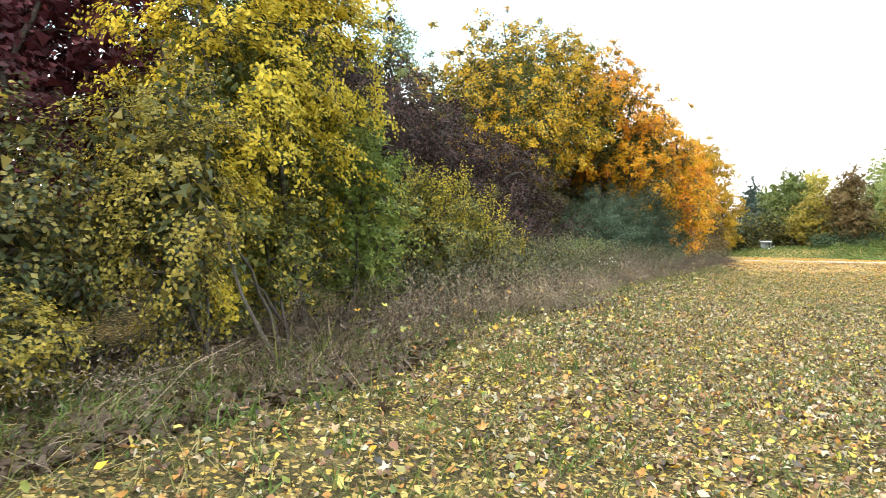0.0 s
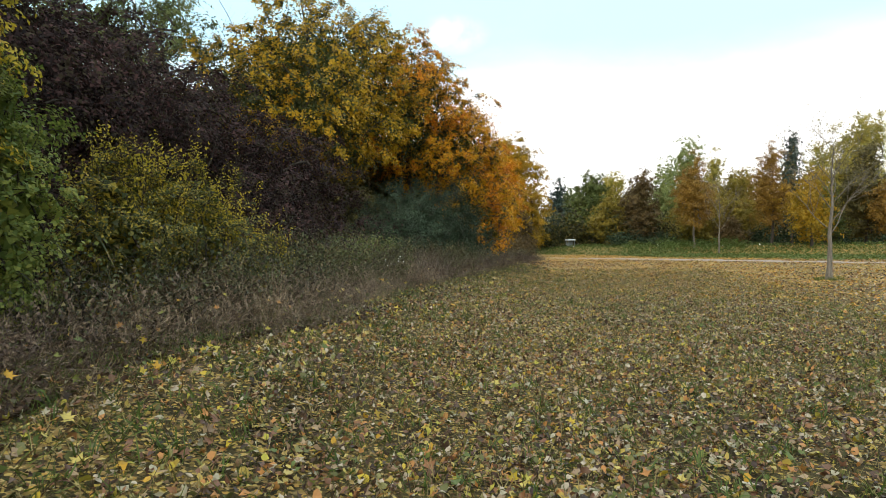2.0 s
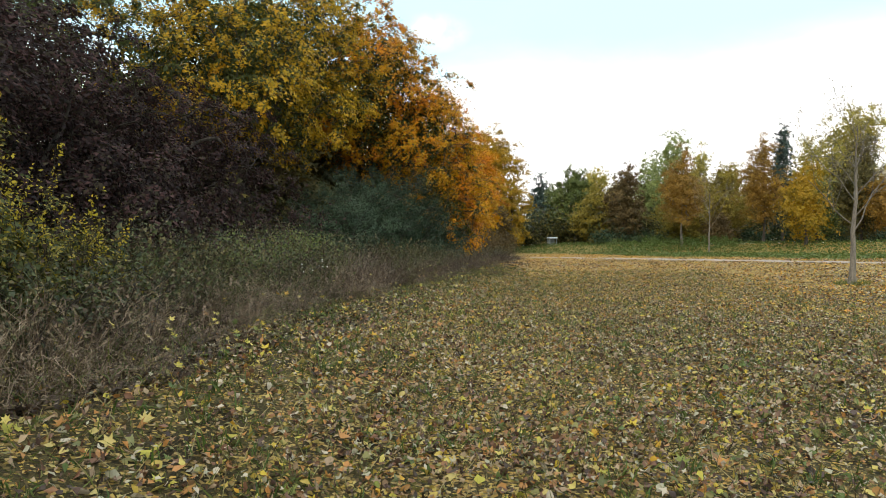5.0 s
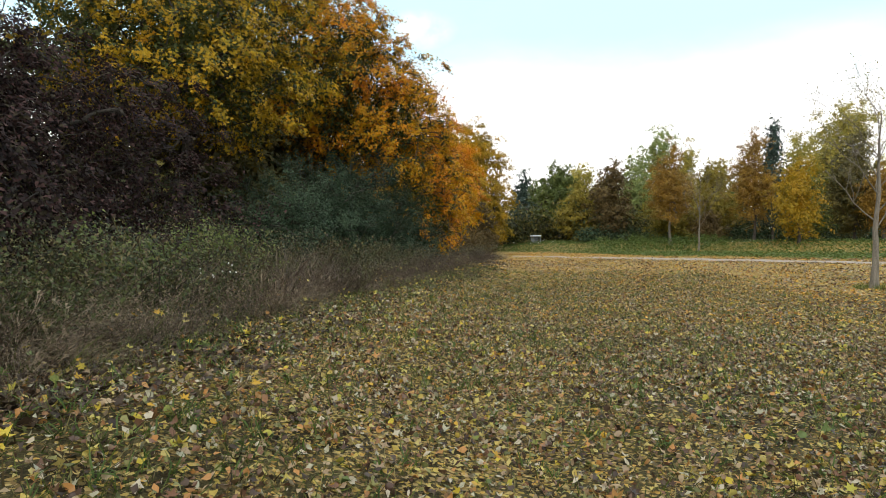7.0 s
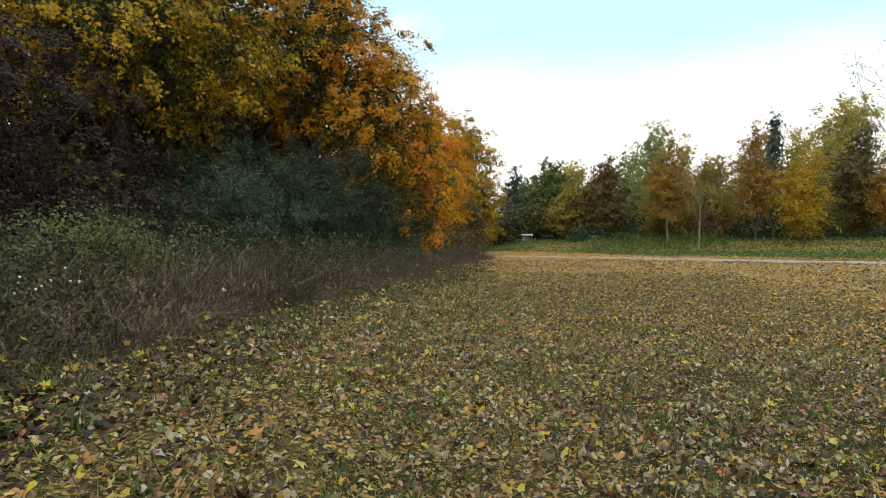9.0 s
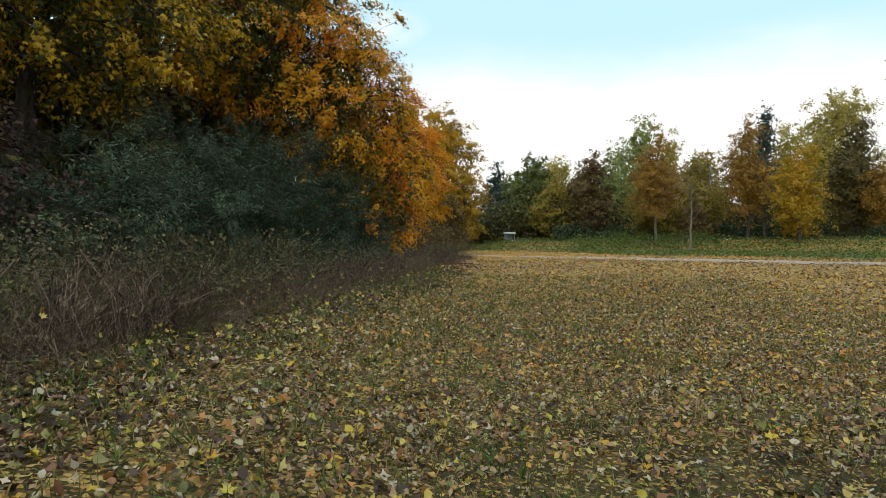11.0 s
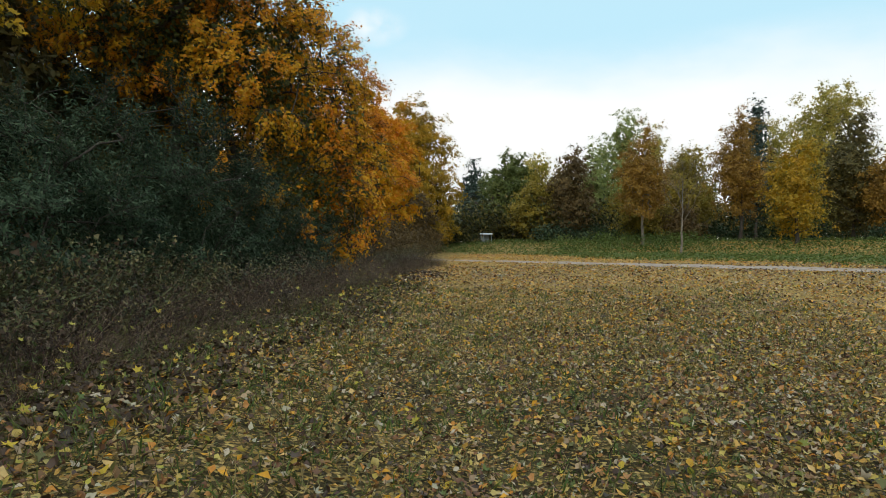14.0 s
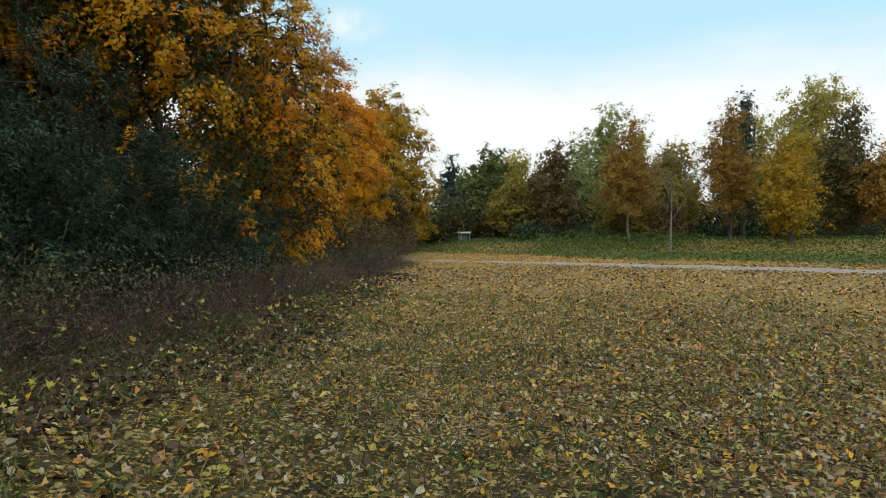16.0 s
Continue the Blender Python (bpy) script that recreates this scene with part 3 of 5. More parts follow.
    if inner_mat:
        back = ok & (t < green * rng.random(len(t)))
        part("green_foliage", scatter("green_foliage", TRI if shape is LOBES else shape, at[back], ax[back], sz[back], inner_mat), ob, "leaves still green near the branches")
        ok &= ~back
    part("crown", scatter("crown", shape, at[ok], ax[ok], sz[ok], mat), ob)
    return ob


def bare_tree(name, s, u, tall, trunk, first, reach, label, seed, bark, levels=4, group="", lift=0.75, thin=1.0):
    """A leafless or nearly leafless young tree: a straight stem with forking limbs and fine twigs."""
    rng = np.random.default_rng(2000 + seed)
    x, y = xy(s, u)
    ob = thing(name, x, y, float(height(x, y)) - 0.04, label, "tree", group)
    tb, tips = Tubes(), []
    p = bend(rng, (0, 0, 0), (rng.normal() * 0.15, rng.normal() * 0.15, tall), 16, 0.015)
    r = trunk * (1 - 0.93 * np.linspace(0, 1, 16) ** 0.9); r[0] *= 1.5; r[1] *= 1.1
    tb.add(p, r, 10)
    part("trunk", tb.mesh("trunk", bark), ob)

    def grow(a, d, length, rad, lev):
        d = unit(d)
        end = a + d * length + np.array((0, 0, length * 0.16))
        k = 6 if lev < 3 else 3
        q = bend(rng, a, end, k, 0.07)
        lb.add(q, np.linspace(rad, rad * 0.45, k), 5 if lev < 2 else 3)
        tips.append(end)
        if lev < levels:
            for _ in range(4 if lev < 2 else 3):
                j = rng.integers(k // 3, k)
                grow(q[j], d + rng.normal(size=3) * 0.55 + np.array((0, 0, 0.12)), length * rng.uniform(0.4, 0.68), max(0.0035 * thin, rad * 0.5), lev + 1)

    n = 15
    for k in range(n):
        f = first + (0.95 - first) * k / (n - 1)
        i = f * 15
        a = p[int(i)] * (1 - i % 1) + p[min(15, int(i) + 1)] * (i % 1)
        ang = k * 2.4 + rng.normal() * 0.3
        d = np.array((math.cos(ang), math.sin(ang), lift + 0.3 * f))
        lb = Tubes()
        grow(a, d, reach * (1.1 - 0.75 * (f - first) / (1 - first)) * rng.uniform(0.8, 1.15), trunk * 0.27 * (1.1 - 0.8 * f), 1)
        part("limb", lb.mesh("limb", bark), ob)
    return ob, np.array(tips)


# ---- setting ----
def build_ground():
    """One sheet, fine near the walk and coarse to the horizon."""
    near = np.arange(-14, 70.1, 0.5)
    axis_s = np.r_[-900, -500, -250, -120, -60, -35, -22, near, 76, 84, 94, 108, 130, 170, 250, 500, 900, 1500]
    axis_u = np.r_[-900, -500, -250, -120, -60, -36, -26, -20, np.arange(-16, 34.1, 0.5), 38, 44, 52, 62, 80, 110, 160, 280, 500, 900]
    S, U = np.meshgrid(axis_s, axis_u, indexing="ij")
    X, Y = xy(S, U)
    Z = height(X, Y)
    n, m = S.shape
    i, j = np.meshgrid(np.arange(n - 1), np.arange(m - 1), indexing="ij")
    k = i * m + j
    q = np.stack([k, k + m, k + m + 1, k + 1], axis=-1).reshape(-1, 4)
    me = quick_mesh("ground", np.stack([X, Y, Z], -1).reshape(-1, 3), q, M_GROUND)
    me.polygons.foreach_set("use_smooth", np.ones(len(me.polygons), bool))
    tagged(new("ground", me), "mown meadow of short worn grass under fallen leaves", "ground", kind="structure")


build_ground()


def build_track():
    """A pale gravel track with uneven edges, laid a little proud of the meadow."""
    keys = np.array([(60, -22), (47.5, 6.5), (40.5, 21.6), (33.9, 35.9), (29.4, 45.6), (25.4, 54.2), (24.2, 58.5), (24.8, 63), (27.5, 70), (33, 80)], float)
    pts = []
    for a in range(len(keys) - 1):
        p0, p1, p2, p3 = keys[max(a - 1, 0)], keys[a], keys[a + 1], keys[min(a + 2, len(keys) - 1)]
        for q in np.linspace(0, 1, 24, endpoint=False):
            pts.append(0.5 * (2 * p1 + (p2 - p0) * q + (2 * p0 - 5 * p1 + 4 * p2 - p3) * q ** 2 + (3 * p1 - p0 - 3 * p2 + p3) * q ** 3))
    pts = np.array(pts)
    d = unit(np.gradient(pts, axis=0)); nrm = np.c_[d[:, 1], -d[:, 0]]
    rng = np.random.default_rng(5)
    rows = []
    for k, off in enumerate((-0.9, -0.45, 0, 0.45, 0.9)):
        o = off + (rng.normal(size=len(pts)) * 0.1 if k in (0, 4) else 0)
        q = pts + nrm * (o[:, None] if k in (0, 4) else o)
        rows.append(np.c_[q, height(q[:, 0], q[:, 1]) + (0.012 if k in (0, 4) else 0.035)])
    V = np.stack(rows, 1)
    n, m = V.shape[:2]
    i, j = np.meshgrid(np.arange(n - 1), np.arange(m - 1), indexing="ij")
    k = i * m + j
    q = np.stack([k, k + m, k + m + 1, k + 1], axis=-1).reshape(-1, 4)
    tagged(new("track", quick_mesh("track", V.reshape(-1, 3), q, M_TRACK)), "pale gravel track crossing the meadow", "path", kind="structure")


build_track()

M_BODY = rough_mat("weathered_grey_paint", [(0.12, 0.14, 0.14), (0.2, 0.23, 0.23), (0.28, 0.31, 0.31)], 3, 0.3)

# ---- trees and shrubs along the hedge ----
tree("shrub", 6.7, -6.5, [(0, 0, 3.7, 1.6, 1.6, 1.9), (0.8, 0.2, 3.9, 1.2, 1.2, 1.6), (-1.1, 0.5, 3.2, 1.2, 1.1, 1.5), (-0.3, 0.2, 5.4, 1.3, 1.3, 1.2), (-1.7, 0.8, 1.7, 0.7, 0.7, 1.3), (0.2, 0.6, 2.2, 1.0, 1.0, 1.0)],
     M_YELLOW, 60000, 0.066, "tall yellow-leaved shrub at the hedge's edge", "shrub", seed=1, trunk=0.06, multi=6, lump=0.32, lumps=400, inner=0.1, inner_size=1.4, inner_mat=M_GREEN, droop=0.5, gaps=0.35, fan=0.6, shell=0.5, shape=DIAMOND)
tree("shrub", 5.4, -5.7, [(0, 0, 0.9, 0.8, 0.7, 0.9), (1.3, -0.2, 1.0, 0.8, 0.8, 1.0)], M_YGREEN, 11000, 0.052,
     "olive-green twiggy bush under the yellow shrub", "shrub", seed=15, trunk=0.03, multi=6, lump=0.24, lumps=130, gaps=0.3)
tree("shrub", 4.25, -5.0, [(0, 0, 1.3, 0.55, 0.55, 1.25), (0.5, -0.5, 2.3, 0.65, 0.65, 0.9), (-0.2, -0.6, 1.7, 0.6, 0.6, 1.0)], M_OLIVE, 15000, 0.047,
     "slender olive-yellow shrub with leaves down to the ground", "shrub", seed=17, trunk=0.025, multi=5, lump=0.24, lumps=150, inner=0.1, inner_mat=M_SHADE, droop=0.5, gaps=0.2, shape=DIAMOND)
tree("shrub", 2.4, -4.55, [(0, 0, 0.45, 0.5, 0.5, 0.45)], M_OLIVE, 3600, 0.042,
     "small olive-brown bush at the hedge's edge", "shrub", seed=18, trunk=0.015, multi=4, lump=0.2, lumps=50, inner=0.1, inner_mat=M_SHADE, droop=0.3, shape=DIAMOND)
tree("shrub", 8.4, -5.8, [(0, 0, 1.5, 0.85, 0.85, 1.4), (0.2, -0.3, 2.5, 0.75, 0.75, 0.9)], M_LUSH, 15000, 0.052,
     "fresh green shrub beside the yellow one", "shrub", seed=16, trunk=0.03, multi=5, lump=0.25, lumps=170, shoots=70, lift=0.2, gaps=0.2)
tree("tree", 5.6, -9.8, [(0, 0, 4.2, 2.8, 2.8, 3.6), (-2, 0.5, 3.6, 2, 2, 3.2), (2.5, -0.5, 3.6, 2, 2, 3.0), (0.5, 0, 6.2, 2, 2, 1.6)], M_RED, 34000, 0.09,
     "dark crimson-leaved tree rising behind the yellow shrub", seed=2, trunk=0.14, lump=0.5, lumps=300, inner=0.3, shape=TRI, gaps=0.2, twig_wood=False)
tree("shrub", 2.3, -6.2, [(0, 0, 1.2, 1.2, 1.2, 1.2), (-1.4, 0.3, 1.2, 1.2, 1.2, 1.2), (1.2, 0.4, 1.3, 0.8, 0.8, 1.1)], M_SHADE, 22000, 0.055,
     "dark green shrub with thinning olive-yellow leaves", "shrub", seed=3, trunk=0.04, multi=5, lump=0.3, lumps=220, shoots=40, shoot_mat=M_OLIVE, gaps=0.3)
tree("shrub", 10.5, -6.0, [(0, 0, 1.2, 0.9, 0.9, 1.1), (0.8, 0.1, 1.5, 0.7, 0.7, 0.9)], M_YGREEN, 15000, 0.052, "yellow-green shrub with yellow upright shoots", "shrub",
     seed=4, trunk=0.035, multi=5, lump=0.26, lumps=150, shoots=150, shoot_mat=M_YELLOW, shape=DIAMOND, shoot_len=1.5, lift=0.5, gaps=0.25)
tree("shrub", 12.4, -5.9, [(0, 0, 1.3, 0.85, 0.85, 1.1), (1.1, 0.2, 0.9, 0.65, 0.65, 0.8), (2.3, 0.0, 0.6, 0.6, 0.6, 0.6)], M_YGREEN, 14000, 0.05,
     "green shrub with many upright yellow shoots", "shrub", seed=5, trunk=0.035, multi=5, lump=0.25, lumps=170, ragged=0.35, shoots=150, shoot_mat=M_YELLOW, shape=DIAMOND, shoot_len=1.7, lift=0.5, gaps=0.25)
tree("tree", 17.6, -10.4, [(0, 0, 2.8, 3.2, 3.0, 2.3), (-2.6, 0.6, 2.7, 2.3, 2.3, 2.5), (2.8, 0.4, 2.5, 2.5, 2.5, 2.1), (0.6, 2.0, 1.8, 2.2, 2.0, 1.6), (4.5, 0.8, 2.0, 2.0, 2.0, 1.8), (-5, 0, 2.8, 2.2, 2.2, 2.8), (8.0, 0.6, 1.9, 2.4, 2.4, 1.9), (6.8, 0.4, 3.6, 2.2, 2.2, 2.0),
                           (1.5, 0, 4.4, 2.4, 2.4, 1.6), (-1.5, 0, 4.8, 2.4, 2.4, 1.5), (4.2, 0, 3.8, 2.2, 2.2, 1.5), (-3.6, 0.3, 4.7, 2.2, 2.2, 1.6), (-5.4, 0, 4.8, 2.4, 2.4, 2.4), (-6.2, 0, 4.6, 2.0, 2.0, 2.2)],
     M_PURPLE, 98000, 0.08, "dense dark purple-brown leaved small tree", seed=6, trunk=0.1, multi=4, lump=0.42, lumps=900, shoots=60, shape=TRI, inner=0.5, inner_size=1.0, droop=0.7, twigs=4, gaps=0.05, twig_wood=False)
tree("tree", 20.5, -13.6, [(0, 0, 4.8, 2.6, 2.6, 2.3), (-2.2, 0, 5.2, 2.2, 2.2, 2.0), (2.4, 0, 4.6, 2.2, 2.2, 2.0)], M_PURPLE, 20000, 0.11,
     "second purple-brown tree standing behind the first", seed=19, trunk=0.1, multi=2, lump=0.45, lumps=220, shape=TRI, inner=0.3, inner_size=1.0, droop=0.6, twigs=4, twig_wood=False)
tree("tree", 25.0, -17.5, [(0, 0, 7.5, 3.5, 3.5, 3.4), (-4, 0, 7.0, 3, 3, 3.4), (3.5, 0, 8, 3, 3, 3), (-8, 0, 6, 3, 3, 3), (0, 0, 10.2, 3, 3, 2.4), (-3, 0, 9.4, 2.5, 2.5, 2.2), (-6, 0.5, 8.4, 2.8, 2.8, 2.6)], M_MIDGREEN, 48000, 0.12,
     "thin grey-green willow with sparse leaves behind the purple tree", seed=7, trunk=0.17, multi=4, lump=0.7, lumps=420, inner=0, shape=TRI, gaps=0.1, lift=0.3, twig_wood=False)
bare_tree("tree", 13.5, -12.8, 8.6, 0.12, 0.3, 3.0, "leafless grey tree rising out of the purple one", 5, M_BARK, 4, "leafless trees in the hedge")
bare_tree("tree", 18.5, -15.5, 9.6, 0.13, 0.25, 3.4, "leafless grey tree behind the purple one", 3, M_BARK, 4, "leafless trees in the hedge")
bare_tree("tree", 24.5, -16.5, 10.5, 0.14, 0.25, 3.4, "leafless grey tree behind the purple one", 4, M_BARK, 4, "leafless trees in the hedge")
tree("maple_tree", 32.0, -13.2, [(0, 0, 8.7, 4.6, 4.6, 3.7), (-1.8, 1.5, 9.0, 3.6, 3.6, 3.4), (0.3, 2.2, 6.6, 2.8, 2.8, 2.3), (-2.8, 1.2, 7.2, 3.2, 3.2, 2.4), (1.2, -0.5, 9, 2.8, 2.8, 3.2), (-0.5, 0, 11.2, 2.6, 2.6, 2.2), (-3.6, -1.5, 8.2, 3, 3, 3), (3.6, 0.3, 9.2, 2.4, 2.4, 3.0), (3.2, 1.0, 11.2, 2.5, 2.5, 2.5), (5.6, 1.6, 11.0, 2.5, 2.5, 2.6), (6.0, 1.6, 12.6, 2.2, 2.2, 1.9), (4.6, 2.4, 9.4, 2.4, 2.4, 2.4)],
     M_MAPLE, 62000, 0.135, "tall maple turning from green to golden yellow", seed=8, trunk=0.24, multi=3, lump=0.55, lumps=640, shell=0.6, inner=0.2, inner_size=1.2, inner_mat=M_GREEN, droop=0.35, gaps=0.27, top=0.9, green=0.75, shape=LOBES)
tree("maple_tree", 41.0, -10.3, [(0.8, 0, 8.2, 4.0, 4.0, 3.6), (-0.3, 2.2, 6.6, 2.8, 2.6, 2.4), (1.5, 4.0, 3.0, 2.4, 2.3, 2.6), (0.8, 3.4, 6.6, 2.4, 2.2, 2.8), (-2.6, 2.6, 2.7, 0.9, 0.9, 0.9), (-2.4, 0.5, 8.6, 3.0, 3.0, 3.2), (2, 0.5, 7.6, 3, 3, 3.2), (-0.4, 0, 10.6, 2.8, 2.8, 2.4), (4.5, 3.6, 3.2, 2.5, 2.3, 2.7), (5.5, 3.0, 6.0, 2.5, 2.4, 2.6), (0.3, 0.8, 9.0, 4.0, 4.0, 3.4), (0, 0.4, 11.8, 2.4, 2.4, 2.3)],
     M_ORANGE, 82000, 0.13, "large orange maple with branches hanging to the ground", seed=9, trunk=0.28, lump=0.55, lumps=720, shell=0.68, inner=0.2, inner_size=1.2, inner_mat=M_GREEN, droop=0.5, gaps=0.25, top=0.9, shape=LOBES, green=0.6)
tree("willow_shrub", 29.5, -7.4, [(0, 0, 1.6, 2.2, 1.8, 1.9), (3, 0.2, 2.0, 2.4, 2.0, 2.2), (-2.8, 0, 1.3, 1.8, 1.5, 1.4), (5.6, 0.3, 1.9, 2.0, 1.8, 2.0), (7.5, 0.6, 1.5, 1.6, 1.4, 1.6), (10, 0.6, 1.3, 1.7, 1.4, 1.5), (12.4, 0.9, 1.0, 1.4, 1.2, 1.2)],
     M_WILLOW, 95000, 0.085, "dark grey-green willow thicket below the maples", "shrub", seed=10, trunk=0.04, multi=10, lump=0.42, lumps=520, shape=SLIVER, shoots=260, inner=0.5, inner_size=1.05, lift=0.7, droop=0.15, gaps=0.2)
for k, (s, u, h) in enumerate(((35.5, -19.5, 11.0), (43.5, -18.5, 12.5), (52.5, -18.0, 11.5), (39.5, -16.8, 13.0), (48.0, -16.0, 13.0), (44.5, -14.2, 8.0), (37.0, -14.8, 7.5), (57.0, -12.5, 9.0), (64.0, -13.0, 9.0), (73.0, -12.5, 9.5))):
    tree("tree", s, u, [(0, 0, h * 0.55, 4.2, 4.2, h * 0.36), (1, 1, h * 0.3, 3.6, 3.6, h * 0.24), (0, 0, h * 0.8, 2.8, 2.8, h * 0.2)], M_DARKOLIVE, 9500, 0.26,
         "dark olive tree standing deeper in the wood", seed=20 + k, trunk=0.2, lump=0.8, lumps=150, group="trees deeper in the wood", shape=TRI, twig_wood=False)
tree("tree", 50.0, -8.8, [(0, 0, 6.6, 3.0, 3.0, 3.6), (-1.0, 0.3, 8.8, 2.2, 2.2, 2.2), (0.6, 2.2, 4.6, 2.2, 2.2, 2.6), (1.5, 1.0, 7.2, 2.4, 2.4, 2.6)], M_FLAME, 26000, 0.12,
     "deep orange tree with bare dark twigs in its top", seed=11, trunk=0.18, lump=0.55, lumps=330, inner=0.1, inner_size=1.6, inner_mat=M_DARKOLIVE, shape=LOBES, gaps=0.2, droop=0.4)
tree("maple_tree", 65.5, -9.0, [(0, 0, 7.0, 2.7, 2.7, 3.6), (0.5, 0.8, 4.8, 2.3, 2.3, 2.2), (0, 0, 9.2, 2.0, 2.0, 2.0)], M_ORANGE, 26000, 0.17,
     "bright orange maple farther along the wood's edge", seed=12, trunk=0.22, lump=0.6, lumps=240, shape=TRI, twig_wood=False, gaps=0.2, droop=0.4)
tree("tree", 84.0, -9.0, [(0, 0, 8.6, 4.4, 4.2, 5.4), (1, 1, 4.4, 3.6, 3.4, 3.8), (0, 0, 12, 2.8, 2.8, 2.6)], M_GOLD, 28000, 0.2,
     "golden-olive tree at the far end of the wood", seed=13, trunk=0.25, lump=0.75, lumps=300, shape=TRI, twig_wood=False, gaps=0.25)
tree("tree", 75.0, -8.0, [(0, 0, 2.6, 2.4, 2.4, 2.6)], M_BROWNRED, 10000, 0.17, "dark red-brown undergrowth tree at the wood's edge", seed=14, trunk=0.1, lump=0.45, lumps=160, shape=TRI, twig_wood=False)

# ---- far trees ----
def far_tree(name, s, u, top_z, half, mat, leaves, label, seed, low=0.18, size=0.22, cone=0.35, bark=None, trunk=0.14, spread=0.42, group="trees behind the track"):
    """A tree seen far off: an egg or cone of sprays on a stem; low is the share of its height that is clear stem."""
    x, y = xy(s, u)
    h = top_z - float(height(x, y))
    c = h * low
    body = h - c
    blobs = [(0, 0, c + body * 0.36, half, half, body * 0.36), (half * 0.25, -half * 0.2, c + body * 0.58, half * (1 - cone * 0.6), half * (1 - cone * 0.6), body * 0.3),
             (-half * 0.1, half * 0.1, c + body * 0.8, half * (1 - cone), half * (1 - cone), body * 0.2), (half * 0.5, half * 0.4, c + body * 0.3, half * 0.6, half * 0.6, body * 0.25),
             (-half * 0.5, -half * 0.4, c + body * 0.42, half * 0.6, half * 0.6, body * 0.25)]
    return tree(name, s, u, blobs, mat, int(leaves * 0.9), size * 0.95, label, "shrub" if name == "shrub" else "tree", seed, trunk, bark, lump=spread * 1.3, lumps=240, limbs=3, shell=0.35, ragged=0.2, shoots=20, group=group, top=0.85, shape=TRI, twig_wood=False, lift=0.25, least=5, inner=0.4, inner_size=1.5)


far_tree("conifer", 106, -4.5, 12.6, 2.4, M_CONIFER, 5950, "dark conifer beyond the wood's end", 30, 0.05, 0.26, 0.6)
far_tree("tree", 99.5, 0.4, 12.7, 3.4, M_MIDGREEN, 11050, "rounded green tree beyond the track", 31, 0.06, 0.26)
far_tree("tree", 112, 4.0, 14.2, 3.4, M_POPYEL, 7650, "pale yellow-green tree in the second row", 32, 0.1, 0.28)
far_tree("tree", 91, 6.8, 11.8, 2.9, M_BROWNRED, 8500, "dark red-brown tree beyond the track", 33, 0.08, 0.22)
far_tree("poplar_tree", 105.5, 11.3, 15.0, 3.0, M_POPLAR, 7650, "grey-green poplar with a loose crown", 34, 0.1, 0.24)
far_tree("poplar_tree", 98, 13.4, 17.0, 3.2, M_POPLAR, 9350, "tall pale green poplar with a loose crown", 35, 0.1, 0.24, 0.3)
far_tree("tree", 102, 17.5, 15.6, 2.0, M_POPYEL, 5100, "slim tree turning yellow behind the rust-coloured one", 36, 0.1, 0.24)
far_tree("tree", 77.5, 11.3, 11.9, 2.6, M_RUST, 12750, "rust-brown young tree on the bank with a pale stem", 37, 0.2, 0.15, 0.55, M_BARK_PALE, 0.13)
far_tree("tree", 88, 17.6, 11.4, 3.4, M_OLIVE, 11050, "olive-yellow tree behind the bare sapling", 38, 0.1, 0.2)
far_tree("tree", 76, 18.5, 12.7, 2.4, M_RUST, 12750, "tall rust-orange tree on the bank", 39, 0.16, 0.15, 0.55, M_BARK, 0.14)
far_tree("pine_tree", 84, 22.6, 15.0, 1.6, M_CONIFER, 5950, "dark green pine top behind the rust tree", 40, 0.1, 0.22, 0.4)
far_tree("tree", 102, 31.2, 16.4, 2.9, M_POPYEL, 6800, "pale yellow-green tree in the back row", 41, 0.1, 0.25)
far_tree("maple_tree", 71, 20.8, 9.2, 2.3, M_GOLD, 7500, "small golden maple on the bank", 42, 0.06, 0.17, 0.3)
far_tree("poplar_tree", 95, 33.6, 19.0, 4.8, M_POPYEL, 30000, "broad tall poplar turning yellow", 43, 0.1, 0.2, 0.25, spread=0.72)
far_tree("tree", 77, 27.6, 12.8, 3.0, M_DARKOLIVE, 14000, "dark olive tree with drooping branches", 44, 0.05, 0.19, 0.55)
far_tree("tree", 73.6, 28.6, 8.8, 2.1, M_RUST, 6800, "rust-orange tree at the bank", 45, 0.1, 0.17)
far_tree("tree", 76, 36, 11.0, 3.0, M_OLIVE, 7650, "olive-brown tree on the bank", 46, 0.06, 0.2)
far_tree("tree", 84, 12.5, 8.0, 3.0, M_OLIVE, 7650, "olive undergrowth tree between the taller ones", 47, 0.03, 0.2)
far_tree("tree", 84, 26, 9.0, 3.0, M_MIDGREEN, 6800, "green undergrowth tree between the taller ones", 48, 0.03, 0.2)
far_tree("tree", 92, 2.6, 8.5, 2.6, M_OLIVE, 6800, "olive tree beside the green one", 49, 0.05, 0.22)
far_tree("shrub", 83, 16.0, 5.0, 2.2, M_BROWNRED, 4250, "dark red-brown shrub under the far trees", 50, 0.02, 0.17)

for k in range(13):
    far_tree("tree", 116 + 5 * math.sin(2.3 * k), -3 + 5.2 * k, 12.4 + 1.3 * math.sin(1.7 * k), 3.6, (M_MIDGREEN, M_DARKOLIVE, M_OLIVE)[k % 3], 5200, "dull green tree in the rearmost row", 80 + k, 0.02, 0.34)

